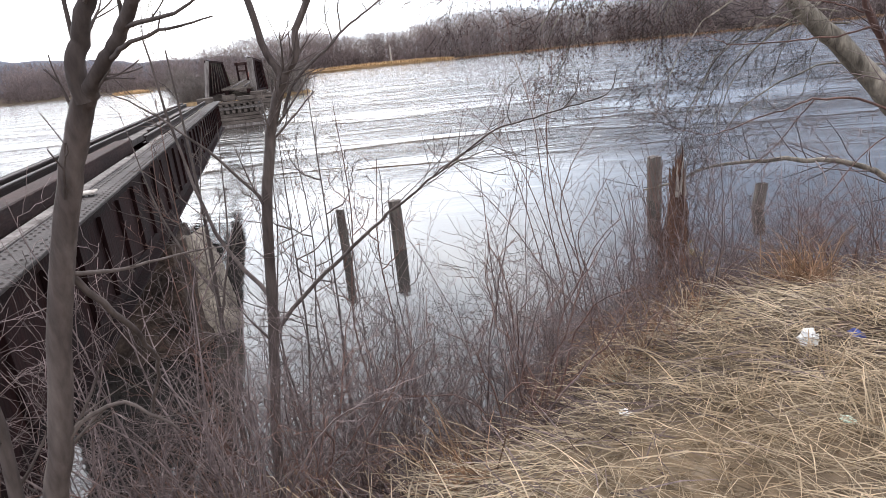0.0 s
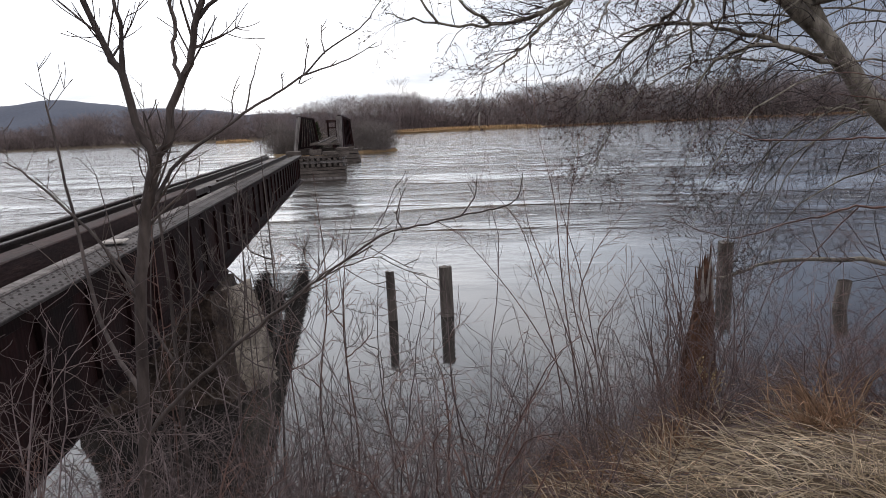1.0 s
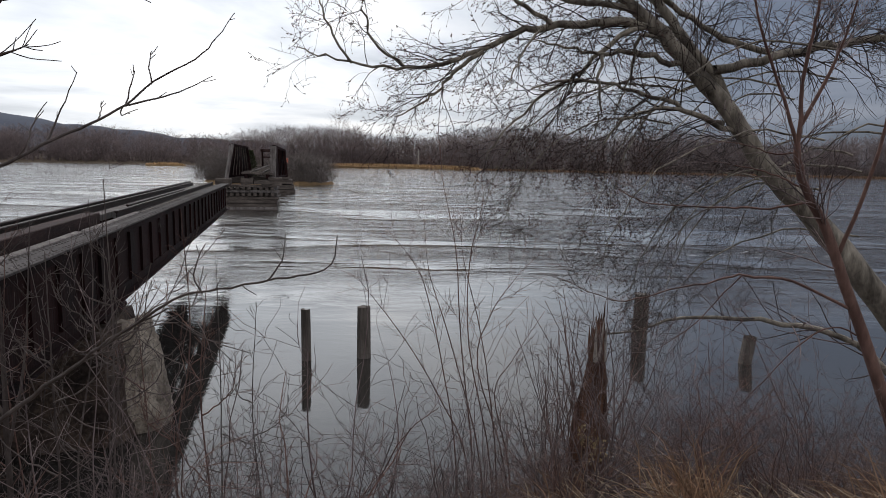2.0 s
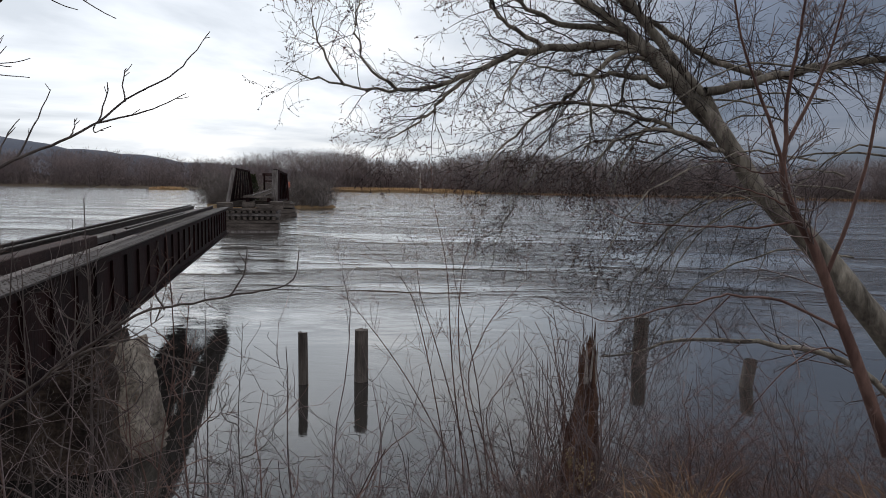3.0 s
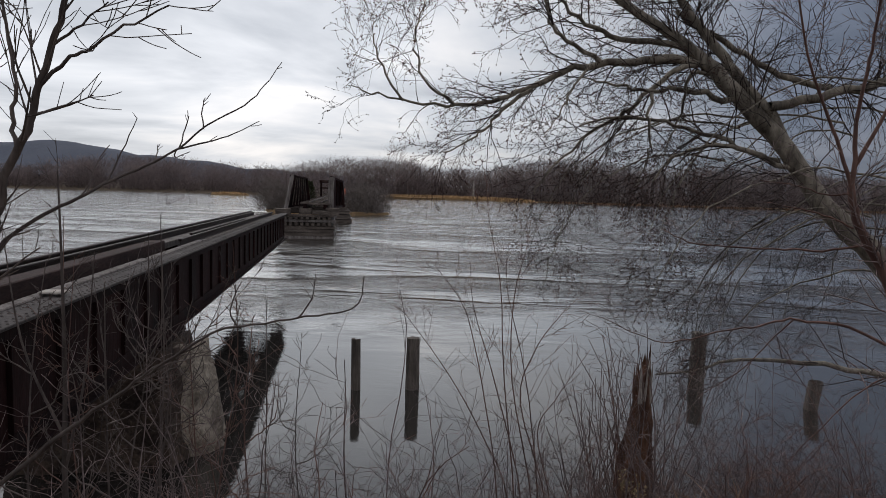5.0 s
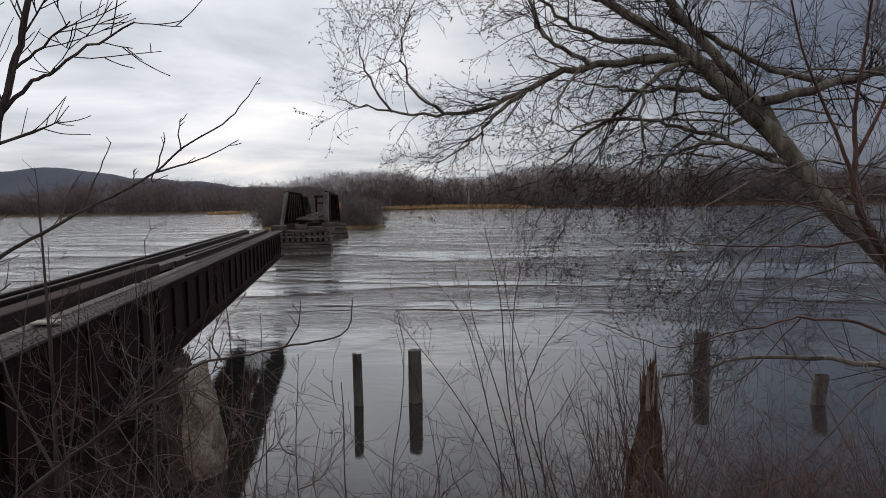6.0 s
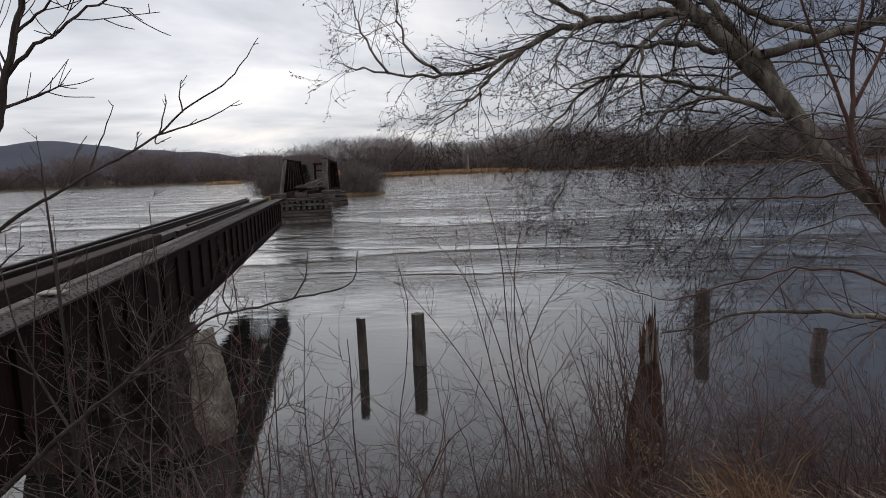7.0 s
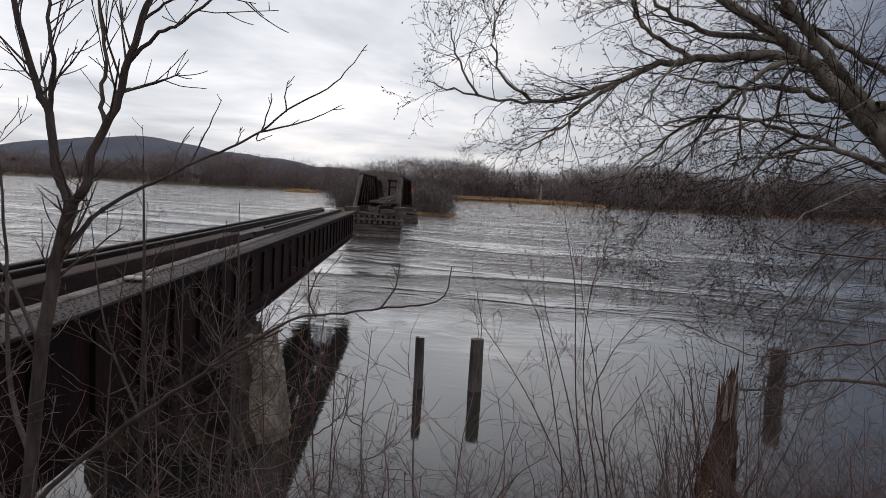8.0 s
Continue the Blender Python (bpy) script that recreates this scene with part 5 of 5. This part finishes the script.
# thin whips in front of the girder
for n, (x, y, top, lean) in enumerate(((-0.82, 3.5, 4.12, 0.02), (-0.78, 4.2, 3.95, -0.05), (-1.25, 4.0, 4.0, 0.06), (-1.5, 4.6, 3.9, 0.0), (-2.0, 4.3, 4.05, 0.08), (-1.1, 5.0, 3.6, 0.1), (-2.5, 5.2, 3.7, 0.05), (-0.62, 3.9, 3.62, 0.05), (-0.95, 3.8, 3.75, -0.04), (-1.4, 3.5, 3.9, 0.05), (-1.15, 4.4, 3.5, -0.06), (-1.7, 4.9, 3.55, 0.08), (-0.7, 4.7, 3.3, 0.07), (-2.2, 4.8, 3.75, -0.06), (-1.0, 3.3, 3.85, 0.08))):
    z = float(near_bank(np.array(x), np.array(y))) - 0.1
    h = top - z
    sway = np.random.default_rng(300 + n).normal(0, 0.045, 8)
    stem = [(x, y, z), (x + lean * 0.3 + sway[0], y + sway[1], z + h * 0.3), (x + lean * 0.5 + sway[2], y + sway[3], z + h * 0.55), (x + lean * 0.7 + sway[4], y + 0.03, z + h * 0.78), (x + lean, y, top)]
    sides = []
    for at, k, out, up in ((1, 0.5, 0.30, 0.26), (2, 0.2, -0.27, 0.24), (2, 0.8, 0.20, 0.2), (3, 0.1, -0.16, 0.17)):
        a, b = np.array(stem[at]), np.array(stem[at + 1])
        p = a + k * (b - a)
        out *= 1 + 4 * sway[5]
        sides.append(([tuple(p), tuple(p + (out * 0.55, sway[6], up * 0.28)), tuple(p + (out * 0.9, sway[7], up * 0.7)), tuple(p + (out, sway[7], up * 1.25))], 0.0042, 0.0014))
    sapling("whip_sapling", (x, y, z), [(stem, 0.0085, 0.0018)], sides, "thin bare whip of a sapling with curved side twigs", M_REDTWIG if n % 3 == 1 else M_SAPLING, 141 + n, 0.01, (12, 3), ((0.08, 0.3), (0.04, 0.1)), 0.02)

# fallen limb lying over the water
fallen = thing("fallen_limb", (4.6, 9.6, 1.2), "long grey fallen limb sagging over the water", "branch")
rng = np.random.default_rng(46)
one = limb([(6.6, 9.3, 0.9), (5.6, 9.3, 2.0), (4.35, 9.3, 2.27), (3.35, 9.3, 2.25), (2.35, 9.2, 2.05)], 0.05, 0.012, rng, 5, 0.02)
o = np.array([4.6, 9.6, 1.2])
put("limb", tube_mesh("limb", [(one[0] - o, one[1])], 8, True), M_BARK, fallen)
tw = []
branch_out(one, (34, 5, 2), ((0.4, 1.2), (0.2, 0.5), (0.1, 0.2)), (0.4, 1.2), -0.03, 0.1, rng, tw, 0.3, 0.05, 5, 0.0025)
put("twigs", tube_mesh("twigs", [(p - o, np.minimum(r, 0.012)) for p, r in tw], 3), M_SHRUB, fallen, kind="stuff")


# ---- rotten stump with vines ----
def stump():
    rng = np.random.default_rng(51)
    at = (1.41, 5.15, 0)
    z0 = float(near_bank(np.array(at[0]), np.array(at[1]))) - 0.15
    st = thing("rotten_stump", (at[0], at[1], z0), "splintered rotten red-brown tree stump wrapped in vines", "stump")
    bm = bmesh.new()
    n, top = 26, 3.36 - z0
    rings = []
    for z in np.linspace(0, 1, 22):
        ring = []
        for k in range(n):
            a = 2 * math.pi * k / n
            r = float(np.interp(z, [0, 0.35, 0.6, 0.72, 0.8, 1], [0.135, 0.10, 0.09, 0.085, 0.05, 0.03])) * (1 + 0.55 * noise.noise(Vector((math.cos(a) * 1.9, math.sin(a) * 1.9, z * 5))) + 0.35 * noise.noise(Vector((math.cos(a) * 4.5, math.sin(a) * 4.5, z * 9))))
            zz = z * top * (1 - (0.30 * abs(noise.noise(Vector((math.cos(a) * 2.2, math.sin(a) * 2.2, 5)))) + 0.07 * (1 - math.cos(a - 0.6)) if z > 0.7 else 0) * (z - 0.7) / 0.3 * (z > 0.7))
            ring.append(bm.verts.new((r * math.cos(a) + 0.10 * z, r * math.sin(a), zz)))
        rings.append(ring)
    for a, b in zip(rings, rings[1:]):
        for k in range(n):
            bm.faces.new((a[k], a[(k + 1) % n], b[(k + 1) % n], b[k]))
    bm.faces.new(rings[-1])
    part("wood", bm, M_STUMP, st)
    spikes = []
    for k in range(16):
        a = rng.uniform(0, 6.28)
        r = rng.uniform(0.0, 0.045)
        spikes.append(bend((0.085 + r * math.cos(a), r * math.sin(a), top * rng.uniform(0.72, 0.84)), (0.05 * math.cos(a), 0.05 * math.sin(a), 1), rng.uniform(0.06, 0.27), rng.uniform(0.009, 0.024), 0.001, 5, 0.07, 0, rng))
    put("splinters", tube_mesh("splinters", spikes, 4), M_STUMP, st, "ragged broken wood splinters", kind="stuff")
    pale = [bend((0.10 + 0.03 * k, -0.03 + 0.01 * k, top * 0.78), (0.02 * k, 0, 1), 0.30 - 0.04 * abs(k), 0.016, 0.002, 5, 0.04, 0, rng) for k in (-1, 0, 1)]
    for one in pale:
        put("splinter", tube_mesh("splinter", [one], 4), M_PALE, st, "pale torn wood splinter")
    vines = []
    for k in range(80):
        a = rng.uniform(0, 6.28)
        start = (rng.uniform(0.12, 0.34) * math.cos(a), rng.uniform(0.12, 0.34) * math.sin(a), rng.uniform(0, 0.2))
        p, r = bend(start, (-0.14 * math.cos(a), -0.14 * math.sin(a), 1), rng.uniform(0.6, top), 0.006, 0.002, 9, 0.10, 0.04, rng)
        vines.append((p, r))
    branch = []
    for one in vines:
        branch_out(one, (4,), ((0.15, 0.5),), (0.4, 1.2), -0.03, 0.12, rng, branch, 0.6, 0.2, 4, 0.0015)
    put("vines", tube_mesh("vines", vines + branch, 3), M_REDTWIG, st, "thin bare vines", kind="stuff")


stump()


# ---- brush on the slope: a few bare shrubs, each copied ----
def shrub(seed, tall, stems, label, mat=None, lean=0.35, counts=(7, 4), wob=0.07, rise=0.01, thick=1.0):
    rng = np.random.default_rng(seed)
    sh = thing("bare_shrub", (0, 0, -40), label, "shrub", "bare shrubs on the bank")
    main, tw = [], []
    for _ in range(stems):
        a = rng.uniform(0, 6.28)
        k = rng.uniform(0.05, lean)
        p = bend((0.10 * math.cos(a) * rng.random(), 0.10 * math.sin(a) * rng.random(), -0.1), (k * math.cos(a), k * math.sin(a), 1), tall * rng.uniform(0.55, 1.1), rng.uniform(0.003, 0.0072) * thick, 0.0015, 13, wob * 1.5, rise, rng)
        main.append(p)
        branch_out(p, counts, ((0.18 * tall, 0.42 * tall), (0.08 * tall, 0.2 * tall)), (0.45, 1.25), 0.02, 0.22, rng, tw, 0.6, 0.12, 6, 0.0012)
    for one in main:
        put("stem", tube_mesh("stem", [one], 4), mat or M_SHRUB, sh)
    put("twigs", tube_mesh("twigs", tw, 3), mat or M_SHRUB, sh, kind="stuff")
    return sh


KINDS = [shrub(61, 1.5, 9, "bare purple-grey shrub with many upright stems"), shrub(62, 1.2, 12, "low dense bare grey shrub"), shrub(63, 1.7, 7, "tall thin bare shrub with wand-like stems", None, 0.25, (6, 3)),
         shrub(64, 1.1, 11, "tangled red-brown bare briar", M_REDTWIG, 0.9, (6, 3), 0.14), shrub(65, 1.4, 10, "arching bare brush with fine twigs", None, 0.6, (8, 4), 0.1),
         shrub(66, 2.3, 9, "long arching bare canes with side twigs", None, 0.8, (9, 4), 0.07, -0.045, 1.2),
         shrub(67, 2.1, 7, "tall open bare shrub with crossing branches", None, 0.5, (9, 5), 0.09, 0.0, 1.3),
         shrub(68, 1.9, 10, "red-brown arching canes leaning over the water", M_REDTWIG, 1.0, (9, 4), 0.09, -0.05, 1.1)]


def grounded(x, y):
    return float(near_bank(np.array(x), np.array(y)))


def place(kind, x, y, scale=1.0, turn=0.0, tilt=0.0, sink=0.0):
    m = Matrix.Translation((x, y, max(grounded(x, y), -0.3) - sink)) @ Euler((radians(tilt), 0, radians(turn))).to_matrix().to_4x4() @ Matrix.Scale(scale, 4)
    got = copy_thing(KINDS[kind], m)
    got.scale = (scale, scale, scale)
    return got


rng = np.random.default_rng(71)
placed = 0
while placed < 210:
    x, s = rng.uniform(-5.5, 7.5), rng.uniform(-0.3, 4.6)
    y = s + float(crest(np.array(x)))
    if y < 1.6 or (x - 0.7) ** 2 + (y - 1.2) ** 2 < 2.6 or (x > 0.8 and s < 0.5):
        continue
    if x > 1.6 and s > 0.9 and rng.random() < 0.6:
        continue
    if x < -0.9 and rng.random() < 0.72:
        continue
    # thinner towards the open water
    if s > 3.2 and rng.random() < 0.55:
        continue
    place(int(rng.integers(0, 5)) if x < 0.7 or rng.random() < 0.35 else 3, x, y, rng.uniform(0.65, 1.1) * (0.74 if x > 0.2 and s < 2.6 else 1), rng.uniform(0, 360), rng.uniform(-8, 8))
    placed += 1
# taller tangle on the slope towards the bridge
for _ in range(13):
    x, y = rng.uniform(-4.6, -0.7), rng.uniform(2.6, 7.5)
    if x > -1.2 and y < 3.2:
        continue
    place(int(rng.choice([5, 6, 6, 4, 1])), x, y, rng.uniform(0.6, 1.0), rng.uniform(0, 360), rng.uniform(-10, 10))
# arching canes under the big tree
for _ in range(32):
    x, y = rng.uniform(2.0, 6.5), rng.uniform(5.6, 9.0)
    place(int(rng.choice([7, 7, 5, 6])), x, y, rng.uniform(0.75, 1.2), rng.uniform(0, 360), rng.uniform(-14, 14))
for _ in range(78):
    x, y = rng.uniform(-1.6, 4.6), rng.uniform(4.3, 6.8)
    place(int(rng.choice([3, 3, 4, 7])), x, y, rng.uniform(0.5, 0.85), rng.uniform(0, 360), rng.uniform(-14, 14))
for k in KINDS:
    for o in (*k.children_recursive, k):
        bpy.data.objects.remove(o)


# ---- dry flowering weeds with pale seed heads ----
def weed(at, tall, seed):
    rng = np.random.default_rng(seed)
    wd = thing("dry_weed", (at[0], at[1], grounded(*at) - 0.02), "dry brown weed stalk with pale fluffy seed heads", "weed", "dry weeds on the bank")
    stalks, heads = [], []
    for _ in range(4):
        p = bend((rng.normal(0, 0.03), rng.normal(0, 0.03), 0), (rng.normal(0, 0.15), rng.normal(0, 0.15), 1), tall * rng.uniform(0.7, 1.1), 0.004, 0.0015, 7, 0.05, 0, rng)
        put("stalk", tube_mesh("stalk", [p], 4), M_STRAW_RED, wd)
        branch_out(p, (8,), ((0.05, 0.16),), (0.4, 0.9), 0.06, 0.06, rng, heads, 0.6, 0.65, 4, 0.001)
    put("side_stalks", tube_mesh("side_stalks", heads, 3), M_STRAW_RED, wd, kind="stuff")
    v, t = buds(heads, 6, 0.011, rng)
    put("seed_heads", fast_mesh("seed_heads", v, None, False, t), M_MOSS, wd, "pale fluffy seed heads", kind="stuff")


for n, (x, y, tall) in enumerate(((2.35, 5.4, 0.68), (2.65, 5.5, 0.62), (2.5, 5.15, 0.6), (2.95, 5.6, 0.7), (1.3, 4.2, 0.5))):
    weed((x, y), tall, 90 + n)


# ---- dry grass ----
def grass(name, n, x0, x1, y0, y1, lo, hi, up, mat, label, seed, width=0.005, s_max=0.9, s_min=-9.0, droop=0.35, tufts=0):
    rng = np.random.default_rng(seed)
    if tufts:
        tx, ty = rng.uniform(x0, x1, tufts), rng.uniform(y0, y1, tufts)
        k = rng.integers(0, tufts, n)
        x, y = tx[k] + rng.normal(0, 0.06, n), ty[k] + rng.normal(0, 0.06, n)
    else:
        x, y = rng.uniform(x0, x1, n), rng.uniform(y0, y1, n)
    s = y - crest(np.clip(x, -12, 16))
    fade = np.clip((s_max - s) / 0.8, 0, 1) * (s > s_min)
    keep = rng.random(n) < fade
    x, y = x[keep], y[keep]
    m = len(x)
    base = np.column_stack([x, y, near_bank(x, y) - 0.01])
    # the mat lies combed over in broad swirls
    a = 2.6 + 1.3 * np.sin(x * 0.9 + 1.1 * np.sin(y * 0.8)) + rng.normal(0, 1.0, m)
    lift = rng.uniform(*up, m)
    way = np.column_stack([np.cos(a) * np.cos(lift), np.sin(a) * np.cos(lift), np.sin(lift)])
    v, q, t = blades(base, way, rng.uniform(lo, hi, m), width * rng.uniform(0.6, 1.3, m), rng, droop)
    put(name, fast_mesh(name, v, q, False, t), mat, kind="stuff", label=label, category="grass")


grass("matted_grass", 110000, -0.9, 7.5, 0.3, 7.5, 0.14, 0.42, (0.0, 0.5), M_STRAW, "tan dry grass matted flat on the bank", 81, 0.0042, 0.35, droop=0.12)
grass("standing_grass", 19000, -1.0, 8.5, 1.2, 8.5, 0.2, 0.48, (0.45, 1.4), M_STRAW, "standing tan dry grass tufts", 82, 0.004, 0.9, -2.2, 0.4, 420)
grass("rust_grass", 30000, -3.0, 8.5, 2.0, 9.0, 0.2, 0.55, (0.3, 1.3), M_STRAW_RED, "rust brown dry grass along the bank edge", 83, 0.0045, 2.0, -0.1, 0.25, 500)
grass("bank_litter", 36000, -1.4, 6.5, 0.2, 9.5, 0.10, 0.35, (0.0, 0.5), M_SHRUB, "fallen twigs and dead stems on the slope", 84, 0.005, 4.4, -0.8, 0.1)


# ---- litter ----
def crumple(name, at, size, mat, label, seed, flat=0.6):
    rng = np.random.default_rng(seed)
    z = grounded(at[0], at[1])
    ob = thing(name, (at[0], at[1], z), label, "litter", turn=float(rng.uniform(0, 360)))
    bm = bmesh.new()
    bmesh.ops.create_icosphere(bm, subdivisions=3, radius=1.0)
    for v in bm.verts:
        p = v.co.copy()
        k = 1 + 0.55 * noise.noise(p * 1.9 + Vector((seed, 0, 0))) + 0.3 * noise.noise(p * 4.7 + Vector((0, seed, 0)))
        v.co = Vector((p.x * size, p.y * size * 0.7, max(-0.2, p.z) * size * flat + size * 0.2)) * k
    part("film", bm, mat, ob)
    return ob


crumple("plastic_bag", (1.23, 2.75, 0), 0.045, M_LITTER, "crumpled white plastic bag lying on dry grass", 3, 0.9)
crumple("blue_wrapper", (1.43, 2.77, 0), 0.032, M_BLUE, "small blue and white wrapper on dry grass", 5, 0.4)
crumple("pale_green_scrap", (0.51, 2.94, 0), 0.03, M_MINT, "pale green plastic scrap among dead stems", 7, 0.3)
crumple("paper_scrap", (0.42, 2.41, 0), 0.026, M_LITTER, "flattened pale paper scrap in the grass", 9, 0.25)
crumple("green_scrap", (1.1, 2.25, 0), 0.026, M_MINT, "flattened pale green scrap in the grass", 12, 0.25)
